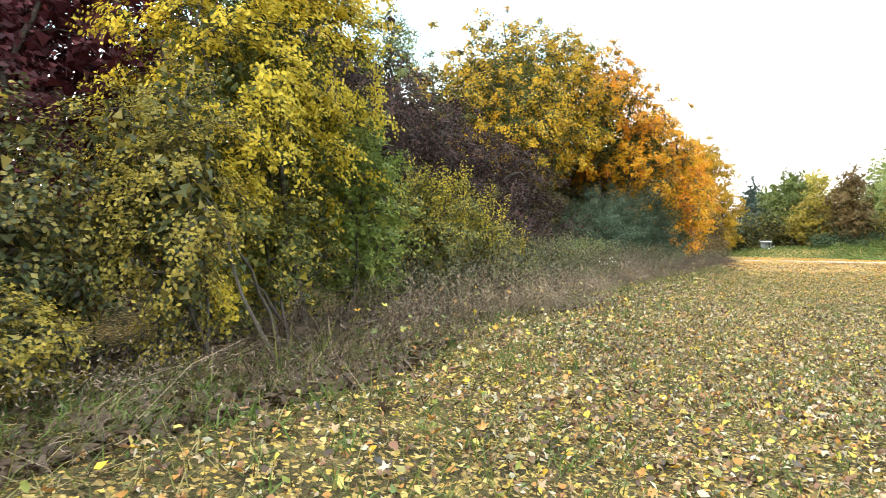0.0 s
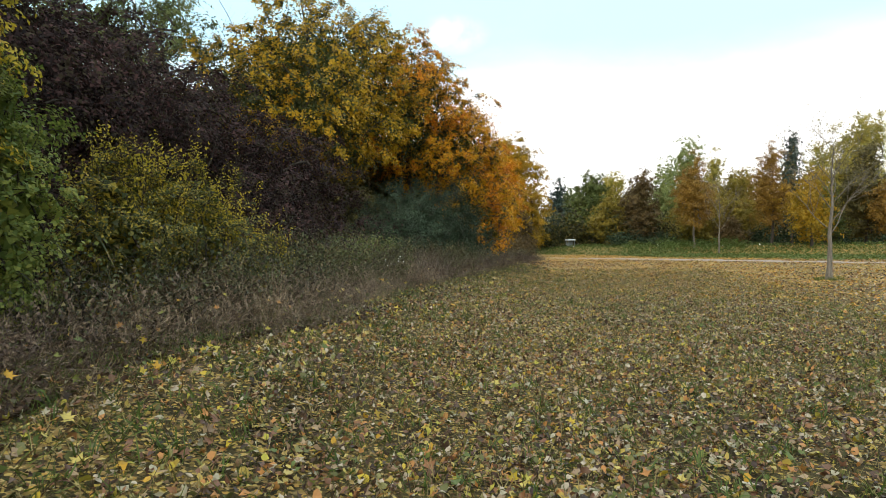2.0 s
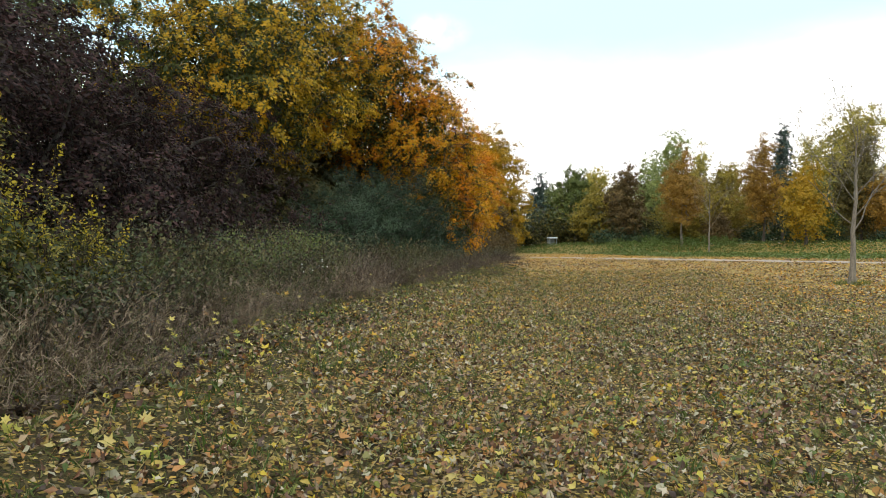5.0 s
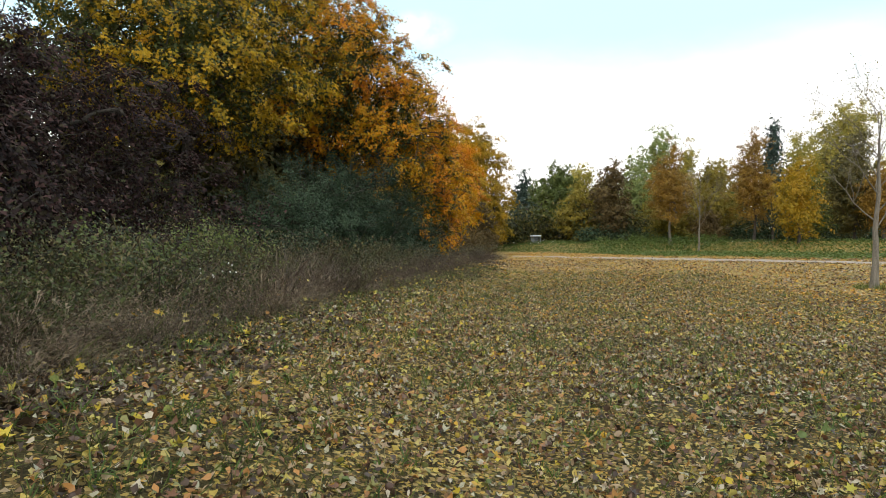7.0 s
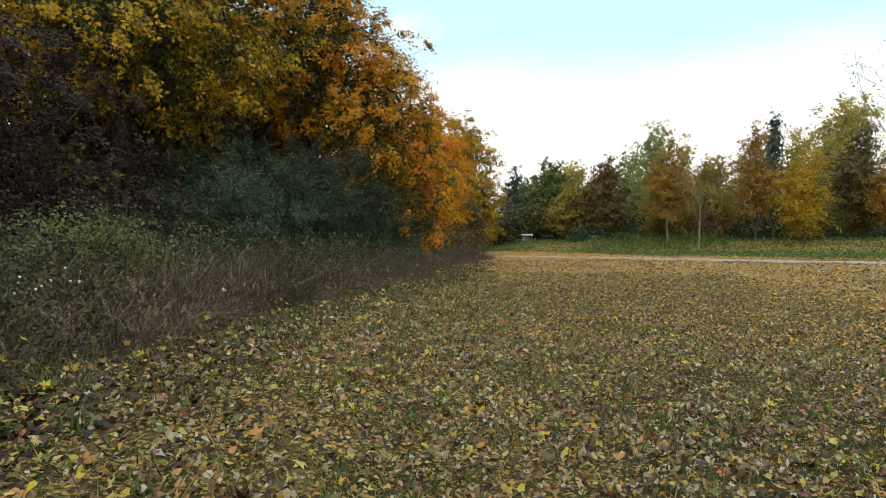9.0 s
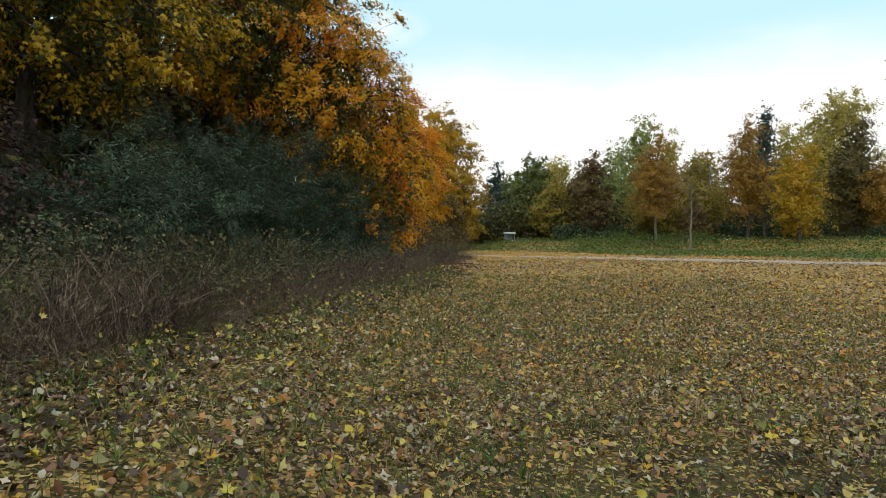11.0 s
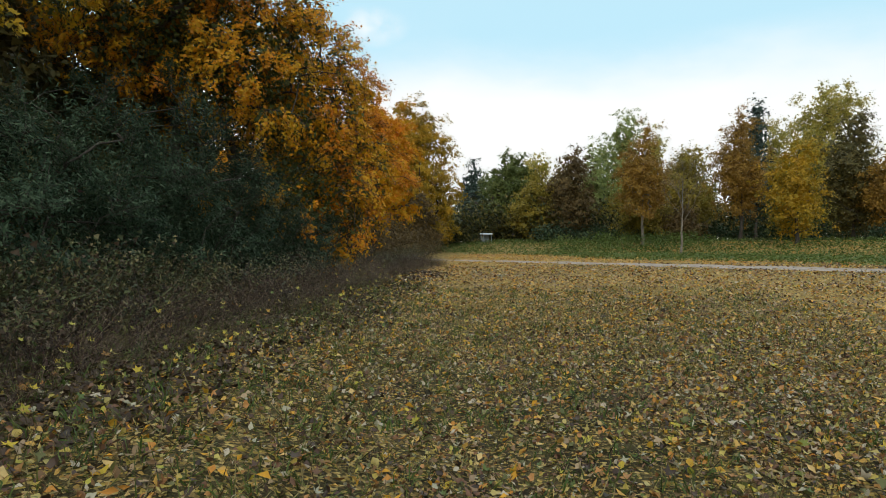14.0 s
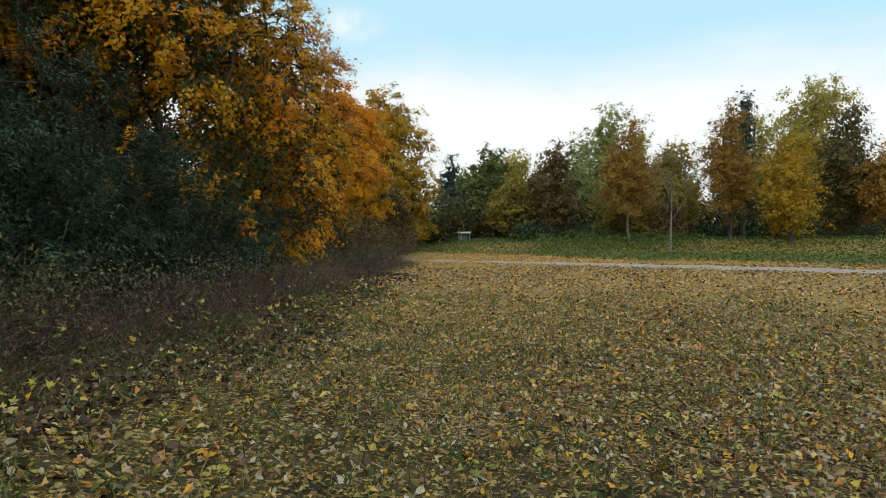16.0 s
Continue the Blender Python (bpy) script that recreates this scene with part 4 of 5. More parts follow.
# ---- leafless young trees on the meadow ----
btree, tips = bare_tree("tree", 32.7, 9.95, 5.7, 0.115, 0.33, 2.2, "nearly leafless young tree with a pale trunk", 1, M_BARK_PALE, 4, "young trees on the meadow")
bare_tree("tree", 69.2, 12.2, 6.7, 0.085, 0.36, 2.0, "leafless thin young tree beside the track", 2, M_BARK_PALE, 4, "young trees on the meadow", 1.0, 1.6)


def last_leaves(ob, tips):
    rng = np.random.default_rng(77)
    pick = tips[rng.random(len(tips)) < 0.35]
    at = np.repeat(pick, 3, axis=0) + rng.normal(size=(len(pick) * 3, 3)) * 0.1
    part("foliage", scatter("foliage", DIAMOND, at, leaf_axes(rng, rng.normal(size=at.shape)), rng.uniform(0.04, 0.08, len(at)), M_OLIVE), ob, "last few olive-brown leaves")


last_leaves(btree, tips)


def trunk_grass():
    """Longer grass left standing round the young tree's foot."""
    rng = np.random.default_rng(78)
    x, y = xy(32.7, 9.95)
    n = 420
    r, a = 0.55 * rng.random(n) ** 0.7, rng.uniform(0, 2 * np.pi, n)
    px, py = x + r * np.cos(a) * 1.2, y + r * np.sin(a)
    at = np.c_[px, py, height(px, py) - 0.01]
    tagged(new("grass", scatter("grass", BLADE, at, upright_axes(rng, n, 0.35), rng.uniform(0.12, 0.28, n), M_BLADE)), "longer uncut grass round the young tree's foot", "grass", kind="stuff")


trunk_grass()


# ---- thickets ----
def hedge_edge(s):
    """Where the mown meadow meets the hedge's foot."""
    return -3.3 - 0.4 * smooth(8, 20, s) + 0.25 * smooth(24, 32, s) + 0.7 * (1 - smooth(2.5, 8, s)) - 0.18 * np.sin(s * 0.9) - 0.15 * np.sin(s * 0.31 + 1)


def thicket(name, label, s0, s1, u0, u1, low, high, mat, leaves, size, seed, spread=0.3, per=22, kind="stuff", stems=0, category="undergrowth"):
    """A continuous mass of leaves over a stretch of ground, with an uneven top."""
    rng = np.random.default_rng(3000 + seed)
    n = leaves // per
    s, u = rng.uniform(s0, s1, n), rng.uniform(u0, u1, n)
    if u1 > -4.5:
        u = u + hedge_edge(s) + 3.3
    x, y = xy(s, u)
    top = low + (high - low) * np.clip(0.5 + 0.9 * np.array([noise.noise(Vector((a * 0.35, b * 0.5, seed))) for a, b in zip(s, u)]), 0, 1)
    g = height(x, y)
    hgt = top * rng.random(n) ** (0.55 if high < 2 else 0.9)
    cl = np.c_[x, y, g + 0.08 + hgt]
    out = np.broadcast_to(np.array((RIGHT[0], RIGHT[1], 0.5)), cl.shape)
    at, ax, sz = foliage(rng, cl, out, per, spread, size)
    ok = at[:, 2] > height(at[:, 0], at[:, 1]) + 0.03
    ob = tagged(new(name, scatter(name, SLIVER if name == "dead_weeds" else TRI, at[ok], ax[ok], sz[ok], mat)), label, category, kind=kind)
    if stems:
        tb = Tubes()
        for k in rng.choice(n, stems):
            foot = np.array((x[k], y[k], g[k])) + np.r_[rng.normal(size=2) * 0.25, 0]
            tip = cl[k] + np.array((*(RIGHT * rng.uniform(0, 0.5)), 0.1)) + np.r_[rng.normal(size=2) * 0.3, 0]
            tb.add(bend(rng, foot, tip, 6, 0.06, 0.25 * hgt[k]), np.linspace(0.008, 0.003, 6), 3)
        part("stems", tb.mesh("stems", M_BARK), ob)
    return ob


thicket("bramble", "dark green bramble tangle along the hedge", 8, 30, -6.8, -4.4, 0.4, 1.3, M_BRAMBLE, 20000, 0.048, 1, 0.18, stems=450)
thicket("bramble", "thin dark bramble along the hedge below the maples", 30, 62, -6.4, -4.2, 0.4, 1.0, M_BRAMBLE, 15000, 0.046, 2, 0.2, stems=250)
thicket("dead_weeds", "dead brown weeds and small withered leaves in the hedge's foot", -4, 58, -5.0, -3.4, 0.06, 0.36, M_TANGLE, 30000, 0.034, 6, 0.12)
thicket("undergrowth", "dark purple-brown undergrowth behind the brambles", 10, 62, -13, -6.6, 0.8, 2.2, M_PURPLE, 34000, 0.08, 7, 0.3)
thicket("bramble", "green bramble bank behind the dead grass", 12, 31, -9.0, -6.0, 0.8, 1.8, M_BRAMBLE, 17000, 0.044, 10, 0.22)
thicket("weeds", "leafy green weed bushes behind the dead grass", 17.3, 22.5, -6.3, -5.0, 0.65, 1.75, M_MIDGREEN, 4600, 0.05, 21, 0.17, stems=120, category="plants")
thicket("weeds", "dark green leafy weeds among the brambles", 12.5, 16.2, -6.0, -4.9, 0.4, 1.35, M_GREEN, 3000, 0.05, 22, 0.17, stems=80, category="plants")
thicket("undergrowth", "tall dark shrubs between the trunks of the wood", 14, 60, -17, -12.5, 2.0, 4.6, M_SHADE, 20000, 0.3, 9, 0.5)
thicket("far_wood", "dark undergrowth inside the wood", -8, 100, -22, -14, 1.6, 5.0, M_SHADE, 20000, 0.42, 3, 0.9)
thicket("far_wood", "dark undergrowth of the far wood", 90, 114, -18, 60, 2.0, 6.0, M_SHADE, 42000, 0.42, 4, 0.8)
# willow's dark leaf colour paints in the gloom beneath the far crowns
thicket("far_wood", "low shrubs under the far trees, coloured dark for the shade there", 84, 97, 3, 50, 0.5, 2.0, M_WILLOW, 24000, 0.24, 8, 0.5)
thicket("far_wood", "dense dark wood closing the view behind the far trees", 119, 130, -34, 84, 3.0, 7.5, M_SHADE, 22000, 0.6, 14, 0.9)
thicket("far_wood", "dark shrubs where the wood meets the far trees", 93, 100, -14, 5, 1.2, 3.6, M_SHADE, 12000, 0.3, 15, 0.5)
thicket("weeds", "tall green weeds on the bank behind the track", 72, 84, 4, 16, 0.3, 0.75, M_IVY, 6000, 0.17, 12, 0.3, category="plants")
thicket("undergrowth", "dark red-brown undergrowth at the wood's edge", 54, 82, -11, -5.8, 0.8, 2.8, M_BROWNRED, 16000, 0.14, 5, 0.4)


def bank_cover():
    rng = np.random.default_rng(61)
    for n, shape, lo, hi, mat, name, label in ((140000, TRI, 0.09, 0.18, M_IVY, "ground_cover", "low green ground cover on the bank behind the track"),
                                               (30000, BLADE, 0.12, 0.35, M_BLADE, "bank_grass", "longer uncut grass on the bank behind the track")):
        s, u = rng.uniform(38, 98, n), rng.uniform(-9, 48, n)
        x, y = xy(s, u)
        w = 0.907 * x + 0.421 * y - 45.8
        ok = (w > 4.0 + 1.2 * np.sin(u * 0.7) + 6 * rng.random(n) ** 2 + 9 * (1 - smooth(-1, 9, u))) & (w < 26)
        x, y = x[ok], y[ok]
        if shape is TRI:
            at = np.c_[x, y, height(x, y) + rng.uniform(0.02, 0.3, len(x))]
            ax = leaf_axes(rng, np.array((0, 0, 0.9)) + rng.normal(size=at.shape) * 0.6)
        else:
            at = np.c_[x, y, height(x, y) - 0.01]
            ax = upright_axes(rng, len(x), 0.4)
        tagged(new(name, scatter(name, shape, at, ax, rng.uniform(lo, hi, len(at)), mat)), label, "plants", kind="stuff")


bank_cover()


def herb_shape(seed, count, leaf, wide, stemw=0.006, bow=0.25, low=0.25, twigs=0):
    """A weed one unit tall: a thin bowed stem, drooping leaves up it, and short side twigs with seed tufts."""
    rng = np.random.default_rng(seed)
    v, f = [], []
    q = np.linspace(0, 1, 4)
    line = np.c_[np.zeros(4), bow * q ** 2, q * (1 - 0.12 * bow)]
    for k in range(4):
        w = stemw * (1.1 - 0.8 * q[k])
        v += [line[k] + (-w, 0, 0), line[k] + (w, 0, 0)]
    for k in range(3):
        a = 2 * k
        f += [(a, a + 1, a + 3), (a, a + 3, a + 2)]

    def on(h):
        return np.array((0, bow * h * h, h * (1 - 0.12 * bow)))

    for k in range(twigs):
        h = rng.uniform(0.45, 0.98)
        a = rng.uniform(0, 2 * np.pi)
        d = np.array((math.cos(a), math.sin(a), rng.uniform(0.3, 1.0))) * rng.uniform(0.08, 0.2)
        c, n = on(h), len(v)
        side = np.array((-math.sin(a), math.cos(a), 0)) * 0.006
        v += [c, c + d + side, c + d - side, c + d * 1.25 + (0.02, 0, -0.012), c + d * 1.2 + (-0.01, 0.02, 0.03)]
        f += [(n, n + 1, n + 2), (n + 1, n + 3, n + 4)]
    for k in range(count):
        h = low + (1 - low) * (k + rng.random()) / count
        a = k * 2.4 + rng.normal() * 0.4
        ln = leaf * rng.uniform(0.6, 1.2) * (1.15 - 0.5 * h)
        d = np.array((math.cos(a), math.sin(a), rng.uniform(-0.5, 0.35)))
        side = np.array((-math.sin(a), math.cos(a), rng.normal() * 0.3)) * wide * ln
        c, n = on(h), len(v)
        v += [c, c + d * ln * 0.5 + side, c + d * ln + (0, 0, -0.3 * ln), c + d * ln * 0.5 - side]
        f += [(n, n + 1, n + 2), (n, n + 2, n + 3)]
    return np.array(v), np.array(f)


def lean_axes(rng, s, u, lean, spread):
    """Upright axes that lean together, clump by clump, out over the meadow and along the hedge."""
    n = len(s)
    a = 2.4 * np.array([noise.noise(Vector((p * 0.55, q * 0.8, 9))) for p, q in zip(s, u)])
    side = np.outer(np.cos(a), RIGHT) + np.outer(np.sin(a), DIR)
    z = unit(np.c_[side * lean + rng.normal(size=(n, 2)) * spread, np.ones(n)])
    t = np.c_[side + rng.normal(size=(n, 2)) * 0.35, np.zeros(n)]
    y = unit(t - z * (t * z).sum(1, keepdims=True))
    return np.stack([np.cross(y, z), y, z], axis=2)


def clumps(rng, n, per, s0, s1, deep, out=0.2, want=None):
    """Clumped places along the hedge's foot, reaching unevenly out into the meadow."""
    s = rng.uniform(s0, s1, n)
    if want is not None:
        s = s[rng.random(n) < want(s)]
    n = len(s)
    u = hedge_edge(s) + out - deep * rng.random(n) ** 1.1 + 0.3 * np.array([noise.noise(Vector((a * 1.3, 0, 4))) for a in s])
    return np.repeat(s, per) + rng.normal(size=n * per) * 0.1, np.repeat(u, per) + rng.normal(size=n * per) * 0.1, n


def lay(name, label, category, shape, rng, s, u, tall, lean, spread, mat, width=1.0, lifted=0.0):
    x, y = xy(s, u)
    at = np.c_[x, y, height(x, y) - 0.02 + lifted]
    sq = np.c_[rng.uniform(0.6, 1.2, len(at)) * width, np.ones(len(at)), np.ones(len(at))]
    tagged(new(name, scatter(name, shape, at, lean_axes(rng, s, u, lean, spread), tall, mat, sq)), label, category, kind="stuff")


def dry_band():
    """Dead grass, stalks and weeds tangled along the hedge's foot."""
    rng = np.random.default_rng(62)
    pale = lambda s: 0.12 + 0.88 * smooth(7.5, 11, s) * (1 - smooth(16, 23, s))
    dark = lambda s: (0.3 + 0.7 * np.maximum(smooth(14, 22, s), 1 - smooth(7, 10, s))) * (0.25 + 0.75 * smooth(2.5, 5, s))
    mound = lambda s, u: np.clip(0.8 + 1.9 * np.array([noise.noise(Vector((a * 0.8, b * 0.9, 5))) for a, b in zip(s, u)]), 0.3, 1.65)
    for n, per, shape, lo, hi, lean, spread, width, mat, label, want, deep in (
            (3100, 12, DROOP, 0.2, 0.46, 0.5, 0.55, 0.3, M_DRY, "dead brown grass arching along the hedge's foot", pale, 1.9),
            (2500, 11, DROOP, 0.18, 0.42, 0.4, 0.7, 0.4, M_TANGLE, "dark tangled dead stalks in the hedge's foot", dark, 2.4),
            (1000, 11, ARCH, 0.4, 0.8, 0.75, 0.35, 0.085, M_STRAW, "pale straw stalks arching over the brambles", pale, 2.0),
            (800, 11, ARCH, 0.45, 0.85, 0.5, 0.4, 0.11, M_TANGLE, "tall dead purple-brown stalks above the dry grass", dark, 2.3),
            (800, 10, BLADE, 0.15, 0.38, 0.3, 0.4, 0.32, M_BLADE, "green grass tufts at the hedge's foot", None, 1.6)):
        s, u, k = clumps(rng, n, per, -5, 58, deep, 0.25 if shape is BLADE else 0.1, want)
        tall = np.repeat(rng.uniform(lo, hi, k), per) * rng.uniform(0.6, 1.2, k * per) * np.repeat(mound(s[::per], u[::per]), per)
        tall = tall * (0.55 + 0.45 * smooth(0.2, -1.0, u - hedge_edge(s)))
        lifted = 0.35 * np.repeat(rng.random(k), per) * smooth(-3.4, -4.8, u) * smooth(1, 8, s)
        lay("grass" if shape is BLADE else "dry_grass", label, "grass", shape, rng, s, u, tall, lean, spread, mat, width, lifted)
    weeds = ((680, 2, 8.5, 32, 0.7, 1.45, 24, 0.055, 0.27, 3, M_BRAMBLE, "tall grey-green weeds and brambles behind the dead grass", 1.7, 1.3),
             (420, 2, 15, 27, 0.5, 1.0, 22, 0.09, 0.24, 0, M_GREEN, "green weeds growing through the dead grass", 1.9, 0.9),
             (960, 2, 5, 54, 0.35, 0.8, 4, 0.05, 0.2, 8, M_TANGLE, "dead brown weed stalks with dry seed tufts", 2.2, 0.1),
             (500, 2, 8, 24, 0.4, 0.85, 3, 0.05, 0.2, 10, M_DRY, "dry straw-brown weeds with seed tufts", 2.0, 0.15),
             (620, 2, 22, 56, 0.35, 0.75, 6, 0.06, 0.25, 9, M_PURPLE, "dark red-brown twiggy weeds below the maples", 2.2, 0.1),
             (240, 2, 26, 56, 0.3, 0.55, 18, 0.072, 0.26, 0, M_BRAMBLE, "low bramble shoots below the maples", 1.6, 0.7))
    for k, (n, per, s0, s1, lo, hi, count, leaf, wide, twigs, mat, label, deep, back) in enumerate(weeds):
        for half in range(2):
            s, u, m = clumps(rng, n // 2, per, s0, s1, deep, -back, lambda a: 0.2 + 0.8 * smooth(3, 5.5, a))
            tall = rng.uniform(lo, hi, len(s)) * (0.6 + 0.4 * smooth(0, -1.2, u - hedge_edge(s)))
            shape = herb_shape(10 * k + half, count, leaf, wide, twigs=twigs, bow=0.15 + 0.3 * half)
            lay("weeds", label, "plants", shape, rng, s, u, tall, 0.2, 0.3, mat)
    s, u = np.repeat(rng.uniform(0.6, 4.0, 110), 14), np.repeat(rng.uniform(-4.3, -3.3, 110), 14)
    s, u = s + rng.normal(size=len(s)) * 0.07, u + rng.normal(size=len(u)) * 0.07
    lay("grass", "lush green grass under the first shrubs", "grass", BLADE, rng, s, u, rng.uniform(0.1, 0.24, len(s)), 0.4, 0.5, M_LAWN, 0.4)


def tall_clump():
    """A stand of taller dead stalks in front of the willow."""
    rng = np.random.default_rng(66)
    n, per = 70, 26
    s, u = rng.uniform(20.0, 25.5, n), rng.uniform(-5.8, -4.3, n)
    s, u = np.repeat(s, per) + rng.normal(size=n * per) * 0.1, np.repeat(u, per) + rng.normal(size=n * per) * 0.1
    x, y = xy(s, u)
    at = np.c_[x, y, height(x, y) - 0.02]
    tagged(new("dry_grass", scatter("dry_grass", ARCH, at, upright_axes(rng, len(at), 0.35), rng.uniform(0.7, 1.35, len(at)), M_TANGLE, np.tile((0.15, 1, 1), (len(at), 1)))),
           "tall dead grey-brown stalks in front of the willow", "grass", kind="stuff")


dry_band()
tall_clump()


def shade_litter():
    """Leaf litter under the hedge, coloured dark to stand in for its shade."""
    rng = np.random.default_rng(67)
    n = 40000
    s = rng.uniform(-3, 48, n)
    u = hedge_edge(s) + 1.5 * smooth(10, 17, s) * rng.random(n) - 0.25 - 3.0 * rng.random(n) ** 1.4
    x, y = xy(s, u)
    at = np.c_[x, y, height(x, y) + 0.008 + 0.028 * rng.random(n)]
    tagged(new("leaf_litter", scatter("leaf_litter", TRI, at, leaf_axes(rng, np.array((0, 0, 1.0)) + rng.normal(size=at.shape) * 0.45), rng.uniform(0.06, 0.12, n), M_SHADE_LITTER)),
           "leaves on the soil under the hedge, coloured dark for its shade", "leaves", kind="stuff")


shade_litter()


def near_share(s, u):
    """How much of the litter lies as single leaves: all beside the walk, less and less far off."""
    return (1 - smooth(30, 48, s)) * (1 - smooth(3.0, 13.0, u))


def meadow_grass():
    rng = np.random.default_rng(63)
    n = 280000
    s, u = rng.uniform(0, 42, n), -5.0 + 12 * rng.random(n) ** 1.4
    keep = 0.5 * np.array([noise.noise(Vector((a * 0.9, b * 0.9, 3))) for a, b in zip(s, u)]) + 0.5 > rng.random(n) / np.maximum(near_share(s, u), 1e-3)
    s, u = s[keep], u[keep]
    x, y = xy(s, u)
    at = np.c_[x, y, height(x, y) - 0.005]
    tagged(new("meadow_grass", scatter("meadow_grass", TUFTBLADE, at, upright_axes(rng, len(at), 0.8), rng.uniform(0.08, 0.2, len(at)), M_MEADOW)),
           "short green and yellowed grass blades of the meadow", "grass", kind="stuff")
    n, per = 2800, 8
    s, u = rng.uniform(0, 42, n), -4.8 + 12 * rng.random(n) ** 1.6
    s, u = np.repeat(s, per) + rng.normal(size=n * per) * 0.05, np.repeat(u, per) + rng.normal(size=n * per) * 0.05
    x, y = xy(s, u)
    at = np.c_[x, y, height(x, y) - 0.005]
    tagged(new("grass", scatter("grass", DROOP, at, upright_axes(rng, len(at), 0.5), rng.uniform(0.1, 0.22, len(at)), M_LAWN, np.tile((1.5, 1, 1), (len(at), 1)))),
           "small green grass tufts standing out of the leaves", "grass", kind="stuff")


meadow_grass()


def litter(name, label, n, s0, s1, u0, u1, skew, shape, mat, lo, hi, seed, tilt=0.3, near=True):
    rng = np.random.default_rng(seed)
    s, u = rng.uniform(s0, s1, n), u0 + (u1 - u0) * rng.random(n) ** skew
    keep = np.array([0.75 * noise.noise(Vector((a * 0.45, b * 0.45, seed % 3))) + 0.8 * noise.noise(Vector((a * 1.7, b * 1.7, seed % 5))) for a, b in zip(s, u)]) + 0.68 > rng.random(n)
    keep &= u > hedge_edge(s) - 0.1 - 0.7 * rng.random(n) ** 2
    if near:
        keep &= rng.random(n) > 0.45 * smooth(20, 27, s) * (1 - smooth(-1, 3, u))
        keep &= rng.random(n) > 0.5 * (1 - smooth(0.2, 2.2, u - hedge_edge(s)))
    px, py = xy(s, u)
    keep &= (np.abs(0.907 * px + 0.421 * py - 45.8) > 0.85) | (rng.random(n) < 0.1)
    keep &= rng.random(n) < (near_share(s, u) if near else 1 - near_share(s, u))
    s, u = s[keep], u[keep]
    x, y = xy(s, u)
    size = rng.uniform(lo, hi, len(x))
    at = np.c_[x, y, height(x, y) + 0.012 + rng.random(len(x)) * 0.045]
    nrm = np.array((0, 0, 1.0)) + rng.normal(size=at.shape) * tilt
    flip = np.where(rng.random(len(x)) < 0.4, -1.0, 1.0)[:, None]
    ax = leaf_axes(rng, nrm * np.array((1, 1, 1)))
    sq = np.c_[rng.uniform(0.45, 1.1, len(x)), np.ones(len(x)), flip[:, 0] * rng.uniform(0.5, 2.0, len(x))]
    tagged(new(name, scatter(name, shape, at, ax, size, mat, sq)), label, "leaves", kind="stuff")


litter("fallen_leaves", "dry brown and buff fallen leaves on the meadow", 160000, 2, 44, -5.0, 8.5, 1.3, BENT, M_FALLEN, 0.03, 0.075, 71, 0.75)
litter("fallen_leaves", "crisp dry leaves curled up on the grass", 46000, 3, 34, -4.6, 6, 1.2, ROUND, M_FALLEN, 0.04, 0.08, 70, 0.6)
litter("fallen_leaves", "curled brown and olive pointed leaves on the meadow", 24000, 2, 38, -5.0, 7, 1.3, TRILOBE, M_FALLEN, 0.045, 0.095, 78, 0.6)
litter("fallen_leaves", "crumbled bits of dead leaves in the grass", 70000, 2, 34, -4.8, 6, 1.4, CRUMB, M_FALLEN, 0.02, 0.05, 77, 0.8)
litter("fallen_leaves", "yellow, orange and green fallen leaves among the brown ones", 17000, -1, 44, -5.0, 8.5, 1.3, ROUND, M_FALLBRIGHT, 0.045, 0.085, 72, 0.55)
litter("fallen_leaves", "orange and golden leaves dropped beside the maples", 40000, 24, 51, -4.5, 11, 1.0, BENT, M_FALLFAR, 0.05, 0.1, 79, 0.5)
litter("fallen_leaves", "lobed yellow maple leaves lying on the grass", 3600, 0, 44, -5.0, 9, 1.2, LOBED, M_FALLBRIGHT, 0.07, 0.125, 73, 0.4)
litter("fallen_leaves", "pale dry maple leaves lying on the grass", 9000, 0, 44, -5.0, 9, 1.2, LOBED, M_FALLEN, 0.06, 0.12, 74, 0.45)
litter("fallen_leaves", "dry leaves spread over the far meadow", 130000, 4, 54, -4.2, 34, 1.0, TRI, M_FALLEN, 0.07, 0.13, 75, 0.5, False)
litter("fallen_leaves", "golden leaves drifted towards the maples and the track", 150000, 13, 76, -4.2, 34, 1.0, TRI, M_FALLFAR, 0.07, 0.13, 76, 0.4, False)


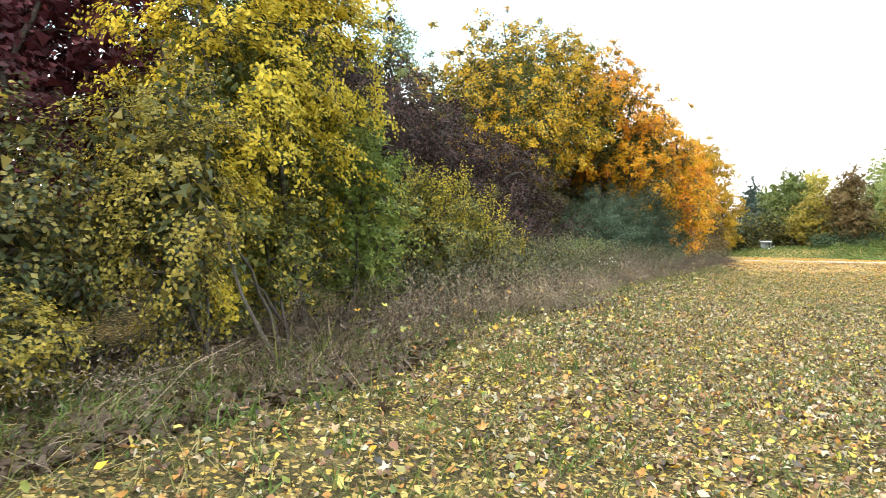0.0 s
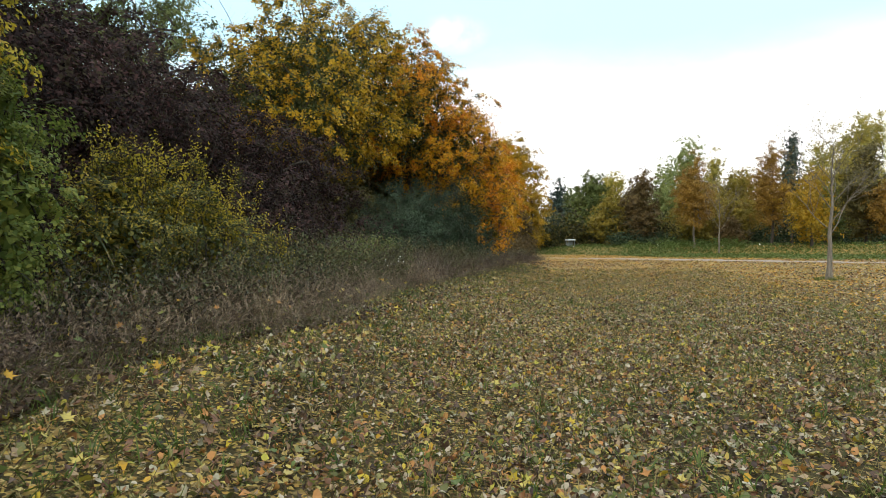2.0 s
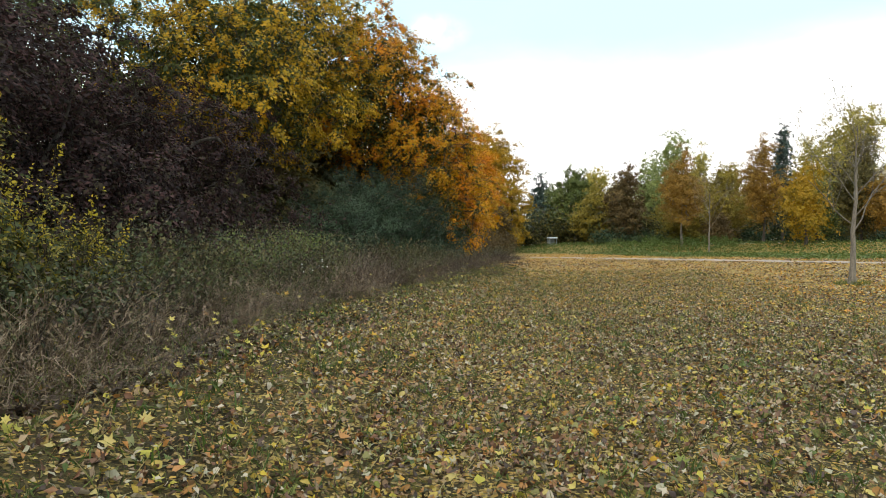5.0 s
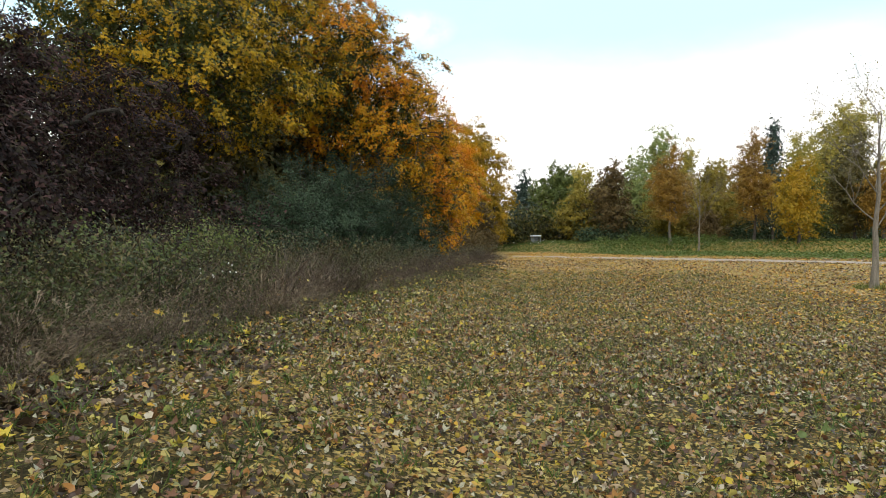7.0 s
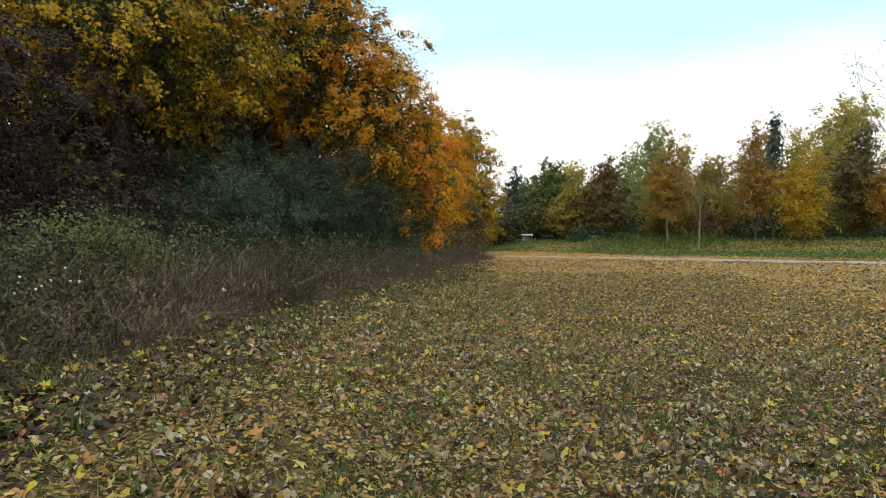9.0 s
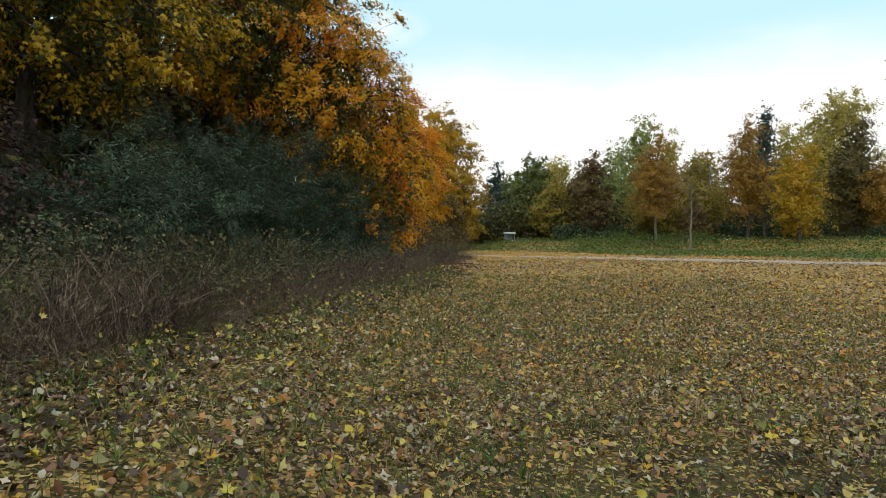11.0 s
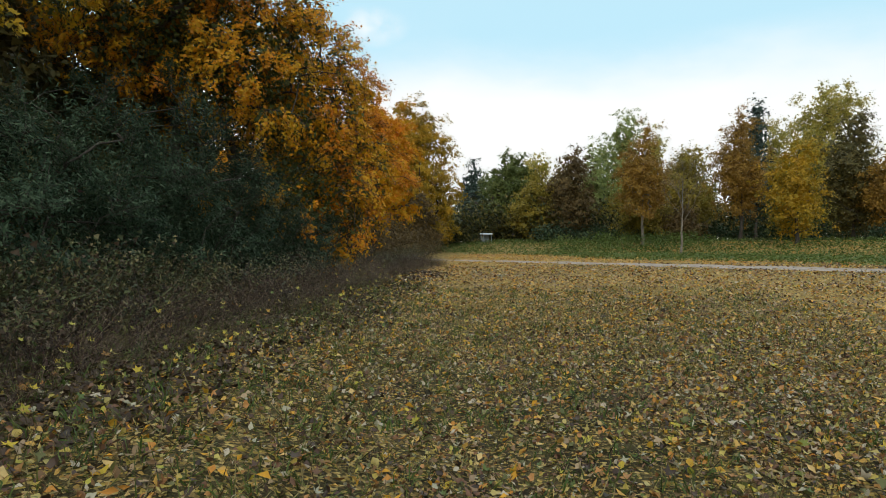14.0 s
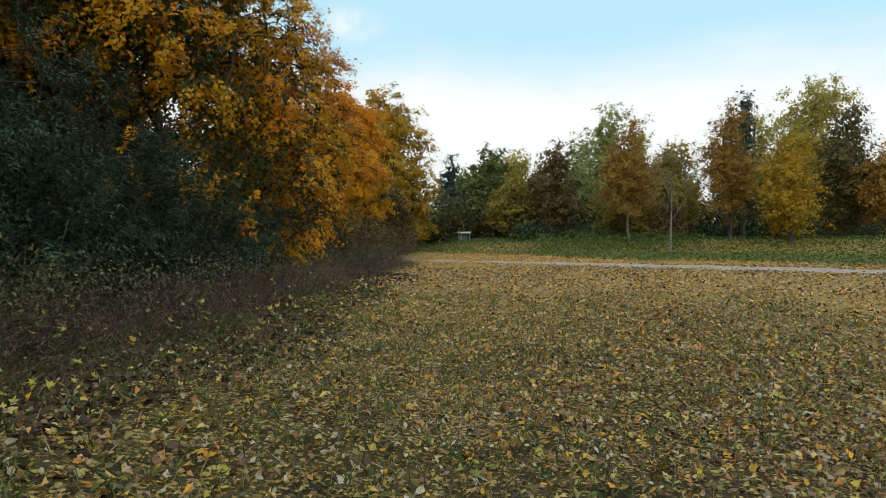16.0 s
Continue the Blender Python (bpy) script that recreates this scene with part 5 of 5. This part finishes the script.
def caught_leaves():
    rng = np.random.default_rng(65)
    n = 600
    s = rng.uniform(6, 45, n)
    u = hedge_edge(s) + 0.2 - 1.7 * rng.random(n) ** 1.3
    x, y = xy(s, u)
    at = np.c_[x, y, height(x, y) + 0.06 + rng.random(n) * 0.4 * smooth(0, 0.5, hedge_edge(s) - u)]
    tagged(new("fallen_leaves", scatter("fallen_leaves", LOBED, at, leaf_axes(rng, np.array((RIGHT[0] * 0.5, RIGHT[1] * 0.5, 0.8)) + rng.normal(size=at.shape) * 0.4), rng.uniform(0.05, 0.1, n), M_FALLBRIGHT)),
           "yellow leaves caught in the dry grass of the hedge", "leaves", kind="stuff")


caught_leaves()


def white_heads():
    rng = np.random.default_rng(64)
    for s, u, h in ((18.75, -4.6, 0.75), (19.1, -4.5, 0.8)):
        x, y = xy(s, u)
        z = float(height(x, y))
        ob = thing("wildflower", x, y, z, "white fluffy seed heads on thin stems in the dry grass", "flower", "white seed heads")
        for _ in range(5):
            tb = Tubes()
            e = np.array((rng.normal() * 0.18, rng.normal() * 0.18, h * rng.uniform(0.85, 1.1)))
            tb.add(bend(rng, (0, 0, 0), e, 5, 0.04), np.linspace(0.005, 0.002, 5), 3)
            stem = part("stem", tb.mesh("stem", M_DRY), ob)
            bm = bmesh.new()
            bmesh.ops.create_icosphere(bm, subdivisions=2, radius=0.012)
            for v in bm.verts:
                v.co = v.co * rng.uniform(0.75, 1.25) + Vector(e)
            me = bpy.data.meshes.new("flower_head")
            bm.to_mesh(me); bm.free()
            me.materials.append(M_WHITE)
            part("flower_head", me, stem, "white fluffy seed head")


white_heads()


def pale_stand():
    """A small pale stand: a thick rounded top with a hanging rim on four legs, closed behind."""
    x, y = xy(90.0, -2.2)
    ob = thing("stand", x, y, float(height(x, y)) - 0.03, "pale blue-grey stand with a thick rounded top beside the wood", "stand")

    def block(name, w, d, h, px, py, pz, bev, mat):
        bm = bmesh.new()
        bmesh.ops.create_cube(bm, size=1)
        bmesh.ops.scale(bm, vec=(w, d, h), verts=bm.verts)
        bmesh.ops.bevel(bm, geom=bm.edges[:], offset=bev, segments=3, affect="EDGES", profile=0.5)
        me = bpy.data.meshes.new(name)
        bm.to_mesh(me); bm.free()
        me.materials.append(mat)
        part(name, me, ob).location = (px, py, pz)

    block("top", 1.15, 0.85, 0.18, 0, 0, 0.95, 0.07, M_PALE)
    block("back_panel", 0.92, 0.04, 0.8, 0, 0.3, 0.46, 0.01, M_BODY)
    for px in (-0.45, 0.45):
        for py in (-0.3, 0.3):
            block("leg", 0.09, 0.09, 0.88, px, py, 0.44, 0.02, M_BODY)


pale_stand()
